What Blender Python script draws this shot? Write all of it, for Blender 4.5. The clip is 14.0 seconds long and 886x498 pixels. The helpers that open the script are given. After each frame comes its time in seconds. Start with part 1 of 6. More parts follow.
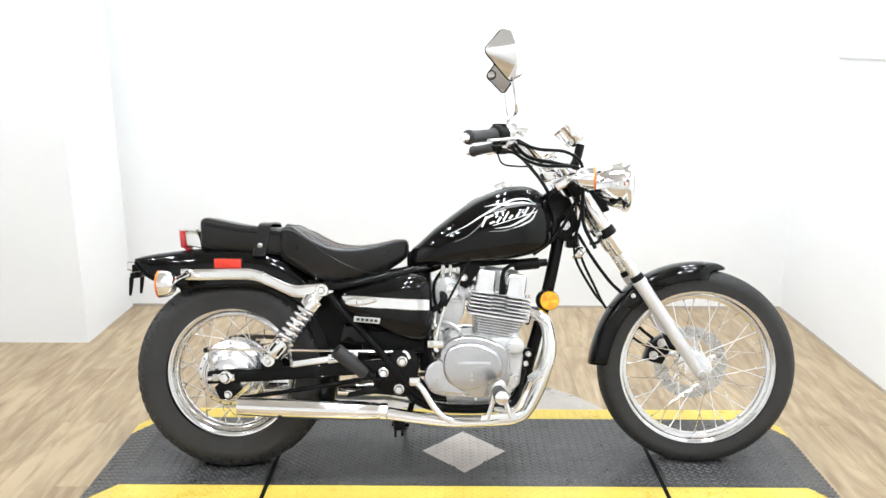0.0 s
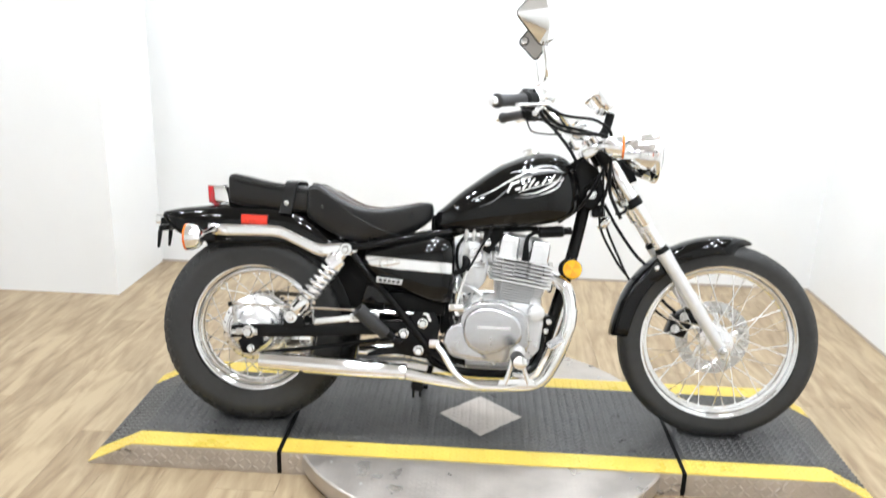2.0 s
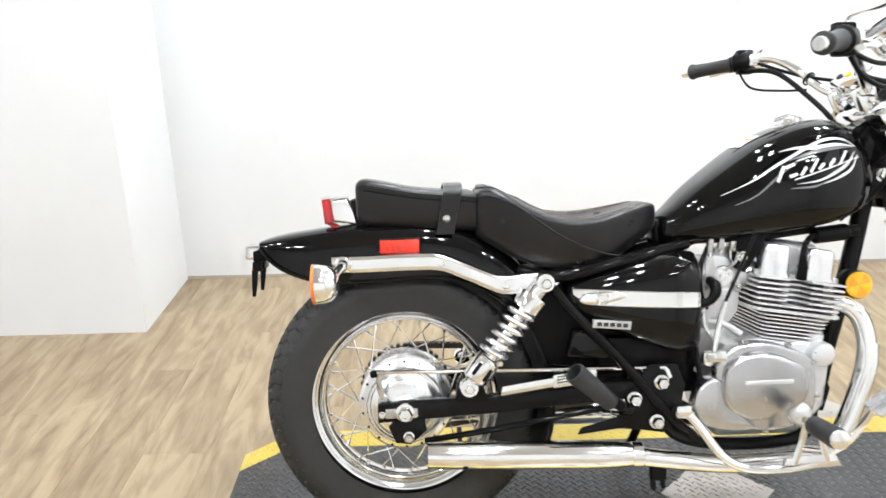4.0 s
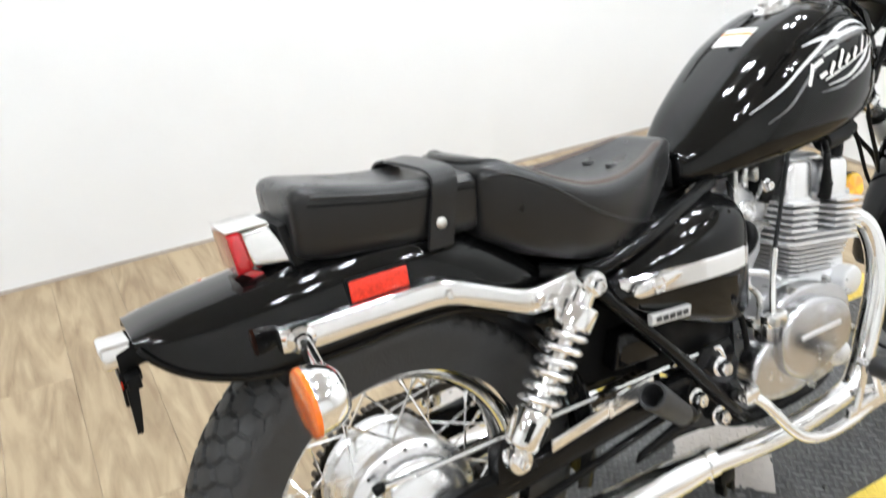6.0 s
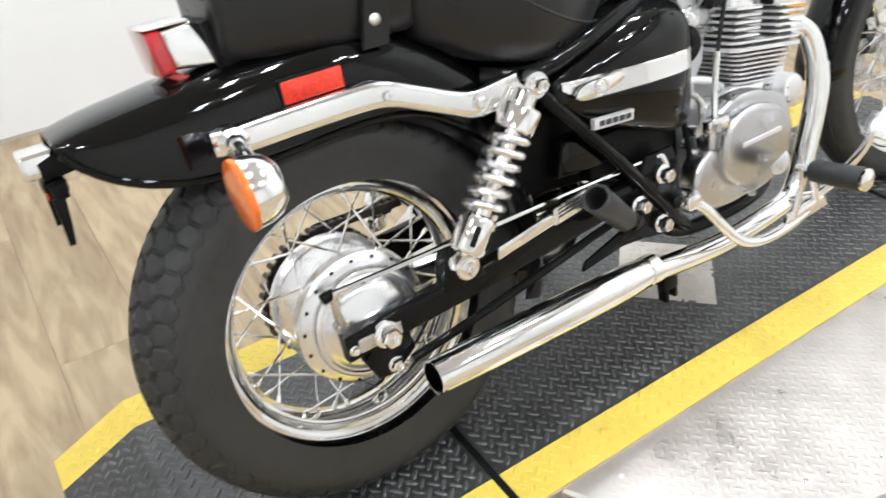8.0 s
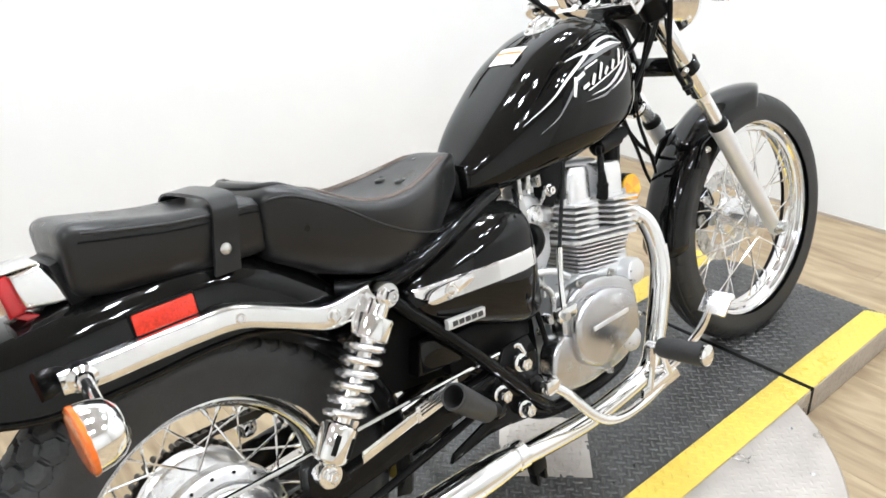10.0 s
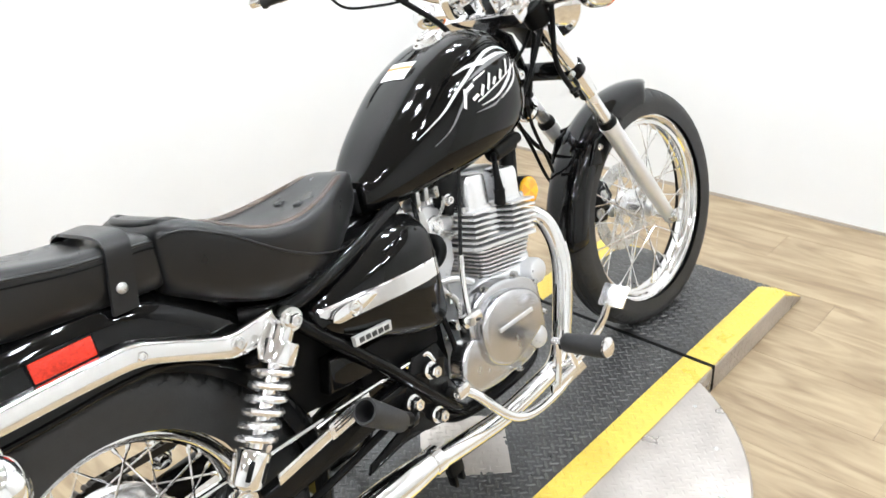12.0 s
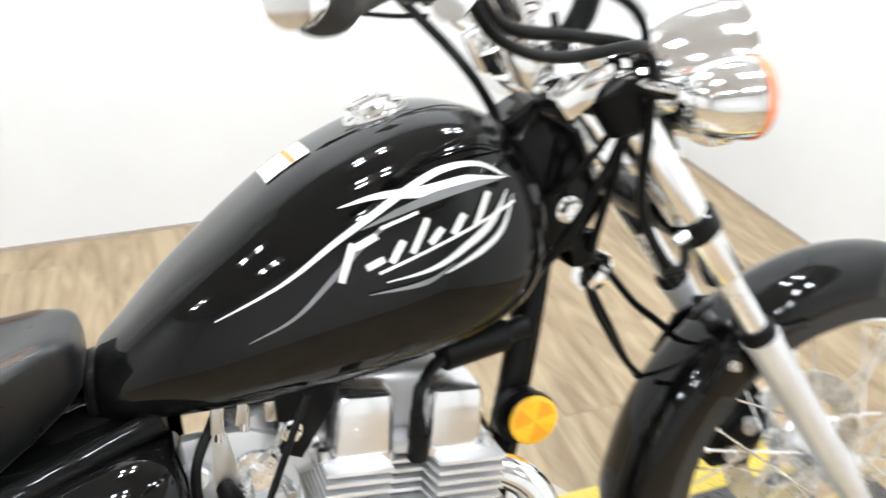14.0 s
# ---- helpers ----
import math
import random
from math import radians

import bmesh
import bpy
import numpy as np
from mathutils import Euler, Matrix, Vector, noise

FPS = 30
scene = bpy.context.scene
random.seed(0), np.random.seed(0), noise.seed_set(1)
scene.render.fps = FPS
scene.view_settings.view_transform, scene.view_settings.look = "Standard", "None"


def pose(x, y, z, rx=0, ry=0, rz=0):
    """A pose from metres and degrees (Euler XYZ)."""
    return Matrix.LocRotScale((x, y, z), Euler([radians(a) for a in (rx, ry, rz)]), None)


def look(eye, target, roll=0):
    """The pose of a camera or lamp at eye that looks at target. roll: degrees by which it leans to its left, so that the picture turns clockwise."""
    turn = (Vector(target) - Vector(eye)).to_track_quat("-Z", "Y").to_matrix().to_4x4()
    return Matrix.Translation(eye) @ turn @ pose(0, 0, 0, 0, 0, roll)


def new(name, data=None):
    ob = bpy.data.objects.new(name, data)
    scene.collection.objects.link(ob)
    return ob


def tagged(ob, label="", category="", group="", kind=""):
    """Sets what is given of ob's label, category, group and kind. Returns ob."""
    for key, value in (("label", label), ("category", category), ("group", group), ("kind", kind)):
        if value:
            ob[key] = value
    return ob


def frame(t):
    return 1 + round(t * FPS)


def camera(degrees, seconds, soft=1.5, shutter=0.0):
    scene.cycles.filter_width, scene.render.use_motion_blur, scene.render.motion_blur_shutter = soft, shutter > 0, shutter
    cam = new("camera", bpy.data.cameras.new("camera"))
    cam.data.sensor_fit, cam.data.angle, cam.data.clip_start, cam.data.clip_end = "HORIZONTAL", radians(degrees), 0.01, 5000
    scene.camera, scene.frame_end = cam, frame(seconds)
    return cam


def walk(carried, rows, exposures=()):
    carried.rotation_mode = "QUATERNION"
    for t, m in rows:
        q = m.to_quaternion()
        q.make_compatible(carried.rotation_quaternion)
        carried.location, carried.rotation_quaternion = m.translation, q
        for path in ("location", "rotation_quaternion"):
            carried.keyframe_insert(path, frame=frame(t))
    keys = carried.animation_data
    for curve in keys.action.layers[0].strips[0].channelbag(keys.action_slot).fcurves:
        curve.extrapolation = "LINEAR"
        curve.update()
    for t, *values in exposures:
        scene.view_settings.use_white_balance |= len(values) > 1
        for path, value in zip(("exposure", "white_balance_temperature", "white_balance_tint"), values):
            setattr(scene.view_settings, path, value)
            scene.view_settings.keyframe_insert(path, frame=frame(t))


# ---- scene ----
cam = camera(58.2, 14.0, shutter=0.3)
PATH = [
    (0, (0.655, -2.517, 1.297), (0.648, -0.581, 0.794), 0.2),
    (0.5, (0.651, -2.523, 1.296), (0.641, -0.587, 0.798), 0.2),
    (1, (0.650, -2.524, 1.293), (0.638, -0.587, 0.797), 0.2),
    (1.5, (0.655, -2.536, 1.295), (0.650, -0.596, 0.807), 0.1),
    (2, (0.671, -2.529, 1.274), (0.593, -0.614, 0.703), 1.9),
    (2.2, (0.616, -2.507, 1.268), (0.559, -0.618, 0.614), -0.9),
    (2.5, (0.579, -2.431, 1.259), (0.668, -0.524, 0.663), -0.5),
    (2.7, (0.507, -2.386, 1.280), (0.639, -0.475, 0.703), -0.2),
    (3, (0.403, -2.286, 1.246), (0.461, -0.395, 0.596), -2.9),
    (3.2, (0.358, -2.226, 1.192), (0.409, -0.340, 0.525), -2.1),
    (3.5, (0.262, -2.008, 1.195), (0.288, -0.107, 0.574), -2.2),
    (3.7, (0.176, -1.897, 1.185), (0.164, 0.001, 0.552), -1.3),
    (5.8, (-0.317, -0.956, 1.169), (0.479, 0.652, 0.284), -1.9),
    (6, (-0.349, -0.980, 1.148), (0.485, 0.576, 0.209), -2.4),
    (6.2, (-0.361, -0.999, 1.156), (0.444, 0.472, 0.073), -1.5),
    (6.5, (-0.383, -0.989, 1.081), (0.470, 0.395, -0.085), -0.1),
    (7, (-0.397, -1.003, 1.043), (0.342, 0.380, -0.198), -3.0),
    (7.5, (-0.383, -1.005, 1.031), (0.383, 0.351, -0.223), -2.3),
    (8, (-0.359, -1.016, 1.048), (0.487, 0.350, -0.143), -3.1),
    (8.2, (-0.335, -1.012, 1.091), (0.588, 0.286, -0.118), -2.3),
    (8.5, (-0.315, -1.035, 1.077), (0.678, 0.302, -0.030), -5.2),
    (9, (-0.300, -1.064, 1.089), (0.738, 0.283, 0.036), -5.3),
    (9.2, (-0.299, -1.060, 1.097), (0.755, 0.307, 0.086), -4.8),
    (11.3, (-0.277, -1.108, 1.196), (0.953, 0.251, 0.394), 0.1),
    (11.5, (-0.282, -1.111, 1.195), (0.940, 0.254, 0.393), -0.3),
    (12, (-0.268, -1.111, 1.186), (0.999, 0.143, 0.279), -4.0),
    (12.2, (-0.228, -1.104, 1.171), (1.027, 0.152, 0.252), -5.3),
    (12.5, (-0.071, -1.094, 1.193), (1.039, 0.313, 0.305), -0.4),
    (12.7, (0.009, -1.086, 1.226), (1.120, 0.329, 0.348), 3.3),
    (13, (0.129, -1.051, 1.189), (1.162, 0.432, 0.331), -1.5),
    (13.2, (0.220, -1.017, 1.172), (1.250, 0.465, 0.304), -1.7),
    (13.5, (0.408, -0.884, 1.166), (1.258, 0.647, 0.201), 1.1),
    (13.8, (0.588, -0.828, 1.188), (1.382, 0.703, 0.165), 1.2),
    (14, (0.645, -0.737, 1.133), (1.246, 0.875, 0.113), 1.8),
]
walk(cam, [(t, look(eye, target, roll)) for t, eye, target, roll in PATH],
     exposures=[(0, 0.0), (3.7, 0.0), (5.8, -0.08), (9.2, -0.1), (11.3, 0.0), (14, 0.0)])

# ---- light ----
world = bpy.data.worlds.new("showroom_world")
world.use_nodes = True
scene.world = world
world.node_tree.nodes["Background"].inputs[0].default_value = (1.0, 0.97, 0.92, 1)
world.node_tree.nodes["Background"].inputs[1].default_value = 0.1


LIGHTS = [(-2.7, -1.2, 0), (-1.4, -2.3, 0), (0.4, -2.3, 0), (1.7, -2.3, 0), (-1.4, -0.5, 0), (0.4, -0.6, 0), (1.7, -0.6, 0), (0.4, 0.8, 0), (1.7, 0.8, 0)]


# ---- materials ----
def material(name, color, rough=0.5, metal=0.0, coat=0.0, grain=0.0, scale=40.0, bump=0.0, bump_scale=200.0,
             emit=0.0, trans=0.0, rough_var=0.0, stretch=(1, 1, 1), spec=0.5, coat_ior=1.5, sheen=0.0):
    m = bpy.data.materials.new(name)
    m.use_nodes = True
    nt = m.node_tree
    b = nt.nodes["Principled BSDF"]
    b.inputs["Base Color"].default_value = (*color, 1)
    b.inputs["Roughness"].default_value = rough
    b.inputs["Metallic"].default_value = metal
    b.inputs["Coat Weight"].default_value = coat
    b.inputs["Coat Roughness"].default_value = 0.03
    b.inputs["Coat IOR"].default_value = coat_ior
    b.inputs["Specular IOR Level"].default_value = spec
    b.inputs["Transmission Weight"].default_value = trans
    b.inputs["Sheen Weight"].default_value = sheen
    b.inputs["Sheen Roughness"].default_value = 0.35
    if emit:
        b.inputs["Emission Color"].default_value = (*color, 1)
        b.inputs["Emission Strength"].default_value = emit
    if grain or rough_var or bump:
        tc = nt.nodes.new("ShaderNodeTexCoord")
        mp = nt.nodes.new("ShaderNodeMapping")
        mp.inputs["Scale"].default_value = stretch
        nt.links.new(tc.outputs["Object"], mp.inputs["Vector"])
        n1 = nt.nodes.new("ShaderNodeTexNoise")
        n1.inputs["Scale"].default_value = scale
        n1.inputs["Detail"].default_value = 6
        n2 = nt.nodes.new("ShaderNodeTexNoise")
        n2.inputs["Scale"].default_value = scale / 7
        n2.inputs["Detail"].default_value = 3
        nt.links.new(mp.outputs[0], n1.inputs["Vector"])
        nt.links.new(mp.outputs[0], n2.inputs["Vector"])
        mix = nt.nodes.new("ShaderNodeMath")
        mix.operation = "ADD"
        nt.links.new(n1.outputs["Fac"], mix.inputs[0])
        nt.links.new(n2.outputs["Fac"], mix.inputs[1])
        if grain:
            mr = nt.nodes.new("ShaderNodeMapRange")
            mr.inputs["From Min"].default_value, mr.inputs["From Max"].default_value = 0.6, 1.4
            mr.inputs["To Min"].default_value, mr.inputs["To Max"].default_value = 1 - grain, 1 + grain
            nt.links.new(mix.outputs[0], mr.inputs["Value"])
            vm = nt.nodes.new("ShaderNodeVectorMath")
            vm.operation = "SCALE"
            vm.inputs[0].default_value = color
            nt.links.new(mr.outputs[0], vm.inputs["Scale"])
            nt.links.new(vm.outputs[0], b.inputs["Base Color"])
        if rough_var:
            rr = nt.nodes.new("ShaderNodeMapRange")
            rr.inputs["From Min"].default_value, rr.inputs["From Max"].default_value = 0.7, 1.3
            rr.inputs["To Min"].default_value = max(0.02, rough - rough_var)
            rr.inputs["To Max"].default_value = rough + rough_var
            nt.links.new(mix.outputs[0], rr.inputs["Value"])
            nt.links.new(rr.outputs[0], b.inputs["Roughness"])
        if bump:
            n3 = nt.nodes.new("ShaderNodeTexNoise")
            n3.inputs["Scale"].default_value = bump_scale
            n3.inputs["Detail"].default_value = 4
            nt.links.new(mp.outputs[0], n3.inputs["Vector"])
            bp = nt.nodes.new("ShaderNodeBump")
            bp.inputs["Strength"].default_value = bump
            bp.inputs["Distance"].default_value = 0.002
            nt.links.new(n3.outputs["Fac"], bp.inputs["Height"])
            nt.links.new(bp.outputs[0], b.inputs["Normal"])
    return m


PAINT = material("gloss_black_paint", (0.003, 0.003, 0.003), 0.06, coat=1.0, rough_var=0.03, scale=25, spec=0.0, coat_ior=1.38)
FRAME = material("black_frame_enamel", (0.006, 0.006, 0.006), 0.2, coat=1.0, rough_var=0.06, scale=30, spec=0.0, coat_ior=1.25)
SATIN = material("black_satin_plastic", (0.005, 0.005, 0.005), 0.36, grain=0.25, scale=60, bump=0.1, spec=0.12)
VINYL = material("black_seat_vinyl", (0.008, 0.008, 0.0084), 0.29, grain=0.25, scale=24, bump=0.09, bump_scale=420, rough_var=0.03, spec=0.42, sheen=0.06)
WORN = material("worn_brown_vinyl", (0.05, 0.03, 0.02), 0.36, grain=0.6, scale=40, bump=0.15, bump_scale=300, rough_var=0.1)
RUBBER = material("tyre_rubber", (0.024, 0.024, 0.024), 0.52, grain=0.35, scale=45, bump=0.3, bump_scale=260, rough_var=0.1, spec=0.45)
GRIP = material("grip_rubber", (0.024, 0.024, 0.025), 0.55, grain=0.3, scale=60, bump=0.3)
CHROME = material("polished_chrome", (0.95, 0.95, 0.95), 0.08, metal=1.0, rough_var=0.04, scale=30)
RIMCHROME = material("rim_chrome", (0.9, 0.9, 0.9), 0.09, metal=1.0, rough_var=0.06, scale=25)
STEEL = material("zinc_steel", (0.62, 0.62, 0.61), 0.28, metal=1.0, grain=0.12, scale=60, rough_var=0.1)
# darkened alloy: the shade between the fins is put into the core's colour
FINGAP = material("shaded_fin_core", (0.12, 0.12, 0.122), 0.6, metal=0.3, grain=0.3, scale=60)
BADGE = material("silver_badge", (0.6, 0.6, 0.59), 0.35, metal=0.3, grain=0.06, scale=60)
ALLOY = material("cast_alloy", (0.74, 0.74, 0.745), 0.36, metal=0.6, grain=0.08, scale=45, bump=0.05, bump_scale=350, rough_var=0.1)
POLISHED = material("polished_alloy", (0.92, 0.92, 0.93), 0.24, metal=0.95, grain=0.07, scale=20, rough_var=0.08, bump=0.03)
COVER = material("buffed_cover_alloy", (0.6, 0.6, 0.61), 0.24, metal=1.0, grain=0.1, scale=24, rough_var=0.06, bump=0.03)
RED = material("red_lens", (0.62, 0.025, 0.008), 0.22, coat=0.3, grain=0.4, scale=260, bump=0.5, bump_scale=500)
DEEPRED = material("deep_red_lens", (0.4, 0.008, 0.012), 0.1, coat=1.0, grain=0.2, scale=120)
ORANGE = material("orange_lens", (0.85, 0.16, 0.01), 0.15, coat=1.0, grain=0.18, scale=160, bump=0.4, bump_scale=420)
AMBER = material("amber_reflector", (0.95, 0.5, 0.005), 0.15, coat=1.0, grain=0.12, scale=300, bump=0.4, bump_scale=700)
AMBERDEEP = material("deep_amber_sector", (0.88, 0.36, 0.004), 0.15, coat=1.0, grain=0.12, scale=300)
SILVERINK = material("silver_graphic", (0.72, 0.72, 0.72), 0.25, grain=0.05, scale=40)
GREYINK = material("grey_graphic", (0.16, 0.16, 0.165), 0.2, coat=1.0, grain=0.15, scale=50)
WHITE = material("white_label", (0.78, 0.77, 0.74), 0.4, grain=0.05, scale=60)
LABELORANGE = material("orange_label_band", (0.8, 0.24, 0.04), 0.4, grain=0.05, scale=60)
INK = material("dark_ink", (0.03, 0.03, 0.03), 0.5, grain=0.1, scale=60)
GLASS = material("clear_glass", (0.95, 0.97, 0.97), 0.02, trans=1.0)
DIAL = material("dial_face", (0.03, 0.03, 0.032), 0.35, grain=0.2, scale=50)
MIRROR = material("mirror_glass", (0.9, 0.9, 0.9), 0.02, metal=1.0)
CHAINM = material("oily_chain", (0.07, 0.06, 0.05), 0.4, metal=0.8, grain=0.3, scale=80)
WALLM = material("white_wall_paint", (0.78, 0.785, 0.785), 0.65, grain=0.015, scale=6, bump=0.05, bump_scale=160)
CEILM = material("ceiling_paint", (0.55, 0.538, 0.525), 0.8, grain=0.06, scale=5)
# colour of the unseen walls, set for their reflections in chrome and paint
FARWALL = material("unseen_white_wall", (0.7, 0.7, 0.69), 0.7, grain=0.05, scale=4)
LAMP = material("lamp_panel", (0.89, 0.945, 1.0), 0.5, emit=315.0)
HOUSING = material("white_lamp_housing", (0.75, 0.75, 0.74), 0.4, grain=0.03, scale=20)
DECK = material("black_painted_tread", (0.028, 0.028, 0.029), 0.37, grain=0.4, scale=28, bump=0.25, bump_scale=240, rough_var=0.1, spec=0.9)
LUGBLACK = material("worn_black_lug", (0.1, 0.1, 0.099), 0.36, metal=0.4, grain=0.5, scale=22, rough_var=0.12)
YELLOW = material("yellow_edge_paint", (0.7, 0.52, 0.09), 0.34, grain=0.1, scale=18, bump=0.12, bump_scale=220, rough_var=0.1)
BARE = material("bare_tread_plate", (0.5, 0.462, 0.43), 0.33, metal=0.7, grain=0.26, scale=12, bump=0.15, bump_scale=200, rough_var=0.12)
UNDERLAY = material("brown_plank_joint", (0.16, 0.115, 0.07), 0.7, grain=0.2, scale=30)
SEAM = material("black_rubber_and_seam_shade", (0.004, 0.004, 0.004), 0.6, grain=0.2, scale=60, spec=0.1)


def plank_material():
    m = bpy.data.materials.new("light_oak_plank")
    m.use_nodes = True
    nt = m.node_tree
    b = nt.nodes["Principled BSDF"]
    tc = nt.nodes.new("ShaderNodeTexCoord")
    info = nt.nodes.new("ShaderNodeObjectInfo")
    off = nt.nodes.new("ShaderNodeVectorMath")
    off.operation = "MULTIPLY_ADD"
    comb = nt.nodes.new("ShaderNodeCombineXYZ")
    for k in range(3):
        nt.links.new(info.outputs["Random"], comb.inputs[k])
    nt.links.new(comb.outputs[0], off.inputs[0])
    off.inputs[1].default_value = (17, 31, 9)
    nt.links.new(tc.outputs["Object"], off.inputs[2])
    mp = nt.nodes.new("ShaderNodeMapping")
    mp.inputs["Scale"].default_value = (9, 1.5, 1)
    nt.links.new(off.outputs[0], mp.inputs["Vector"])
    wide = nt.nodes.new("ShaderNodeTexNoise")
    wide.inputs["Scale"].default_value, wide.inputs["Detail"].default_value = 1.3, 6
    wide.inputs["Distortion"].default_value = 2.2
    fine = nt.nodes.new("ShaderNodeTexNoise")
    fine.inputs["Scale"].default_value, fine.inputs["Detail"].default_value = 7, 8
    for n in (wide, fine):
        nt.links.new(mp.outputs[0], n.inputs["Vector"])
    ramp = nt.nodes.new("ShaderNodeValToRGB")
    ramp.color_ramp.elements[0].position, ramp.color_ramp.elements[0].color = 0.3, (0.235, 0.164, 0.096, 1)
    ramp.color_ramp.elements[1].position, ramp.color_ramp.elements[1].color = 0.66, (0.41, 0.316, 0.2, 1)
    add = nt.nodes.new("ShaderNodeMath")
    add.operation = "MULTIPLY_ADD"
    add.inputs[1].default_value, add.inputs[2].default_value = 0.3, -0.15
    nt.links.new(fine.outputs["Fac"], add.inputs[0])
    sm = nt.nodes.new("ShaderNodeMath")
    sm.operation = "ADD"
    nt.links.new(wide.outputs["Fac"], sm.inputs[0])
    nt.links.new(add.outputs[0], sm.inputs[1])
    tone = nt.nodes.new("ShaderNodeMath")
    tone.operation = "MULTIPLY_ADD"
    tone.inputs[1].default_value, tone.inputs[2].default_value = 0.1, -0.04
    nt.links.new(info.outputs["Random"], tone.inputs[0])
    sm2 = nt.nodes.new("ShaderNodeMath")
    sm2.operation = "ADD"
    nt.links.new(sm.outputs[0], sm2.inputs[0])
    nt.links.new(tone.outputs[0], sm2.inputs[1])
    nt.links.new(sm2.outputs[0], ramp.inputs["Fac"])
    nt.links.new(ramp.outputs["Color"], b.inputs["Base Color"])
    b.inputs["Roughness"].default_value = 0.42
    bp = nt.nodes.new("ShaderNodeBump")
    bp.inputs["Strength"].default_value, bp.inputs["Distance"].default_value = 0.15, 0.001
    nt.links.new(fine.outputs["Fac"], bp.inputs["Height"])
    nt.links.new(bp.outputs[0], b.inputs["Normal"])
    return m


PLANK = plank_material()


# ---- mesh helpers ----
def finish(name, bm, mat, sharp=38):
    bmesh.ops.recalc_face_normals(bm, faces=bm.faces)
    me = bpy.data.meshes.new(name)
    for f in bm.faces:
        f.smooth = True
    bm.to_mesh(me)
    bm.free()
    me.set_sharp_from_angle(angle=radians(sharp))
    me.materials.append(mat)
    return me


def part(name, bm, mat, parent=None, label="", sharp=38):
    ob = new(name, finish(name, bm, mat, sharp))
    if parent is not None:
        ob.parent = parent
    if label:
        ob["label"] = label
    return ob


def catmull(pts, n=6):
    P = [Vector(p) for p in pts]
    out = []
    for i in range(len(P) - 1):
        a = P[i - 1] if i else P[0] * 2 - P[1]
        b, c = P[i], P[i + 1]
        d = P[i + 2] if i + 2 < len(P) else P[-1] * 2 - P[-2]
        for k in range(n):
            t = k / n
            out.append(0.5 * (2 * b + (c - a) * t + (2 * a - 5 * b + 4 * c - d) * t * t + (3 * b - a - 3 * c + d) * t ** 3))
    out.append(P[-1])
    return out


def skin(bm, rings, caps=True, closed=True):
    """Faces between rings of equally many points."""
    vs = [[bm.verts.new(p) for p in r] for r in rings]
    n = len(vs[0])
    for a, b in zip(vs, vs[1:]):
        for k in range(n if closed else n - 1):
            j = (k + 1) % n
            bm.faces.new((a[k], a[j], b[j], b[k]))
    if caps:
        bm.faces.new(vs[0])
        bm.faces.new(vs[-1])
    return bm


def tube(pts, r, seg=12, smooth=6, bm=None, caps=True, flat=1.0, up=None):
    """A pipe along the points; r is one radius or one for each point; flat squeezes it sideways."""
    bm = bm or bmesh.new()
    path = catmull(pts, smooth) if smooth else [Vector(p) for p in pts]
    if isinstance(r, (list, tuple)):
        m = len(pts) - 1
        rad = []
        for i in range(len(path)):
            f = i / (len(path) - 1) * m
            k = min(int(f), m - 1)
            rad.append(r[k] + (r[k + 1] - r[k]) * (f - k))
    else:
        rad = [r] * len(path)
    side = None
    rings = []
    for i, p in enumerate(path):
        d = (path[min(i + 1, len(path) - 1)] - path[max(i - 1, 0)]).normalized()
        if side is None:
            ref = Vector(up) if up else (Vector((0, 1, 0)) if abs(d.y) < 0.9 else Vector((0, 0, 1)))
            side = d.cross(ref).normalized()
        side = (side - d * side.dot(d)).normalized()
        b = d.cross(side)
        rings.append([p + side * math.cos(6.28319 * k / seg) * rad[i] + b * math.sin(6.28319 * k / seg) * rad[i] * flat for k in range(seg)])
    return skin(bm, rings, caps)


def lathe(profile, seg=48, origin=(0, 0, 0), axis=(0, 1, 0), bm=None, close=False):
    """Turns (radius, along) pairs round the axis; close joins the profile's ends."""
    bm = bm or bmesh.new()
    q = Vector((0, 0, 1)).rotation_difference(Vector(axis).normalized())
    o = Vector(origin)
    rings = []
    for k in range(seg):
        a = 6.283185 * k / seg
        rings.append([o + q @ Vector((max(r, 1e-5) * math.cos(a), max(r, 1e-5) * math.sin(a), s)) for r, s in profile])
    vs = [[bm.verts.new(p) for p in r] for r in rings]
    n = len(profile)
    for i in range(seg):
        a, b = vs[i], vs[(i + 1) % seg]
        for k in range(n if close else n - 1):
            j = (k + 1) % n
            bm.faces.new((a[k], a[j], b[j], b[k]))
    bmesh.ops.remove_doubles(bm, verts=bm.verts, dist=2e-5)
    return bm


def rod(p, q, r, seg=12, bm=None, r2=None, bevel=0.0):
    """A straight cylinder or cone from p to q."""
    p, q = Vector(p), Vector(q)
    l = (q - p).length
    r2 = r if r2 is None else r2
    e = min(bevel, l / 3)
    prof = [(0, 0), (r - e, 0), (r, e), (r2, l - e), (r2 - e, l), (0, l)] if e else [(0, 0), (r, 0), (r2, l), (0, l)]
    return lathe(prof, seg, p, q - p, bm)


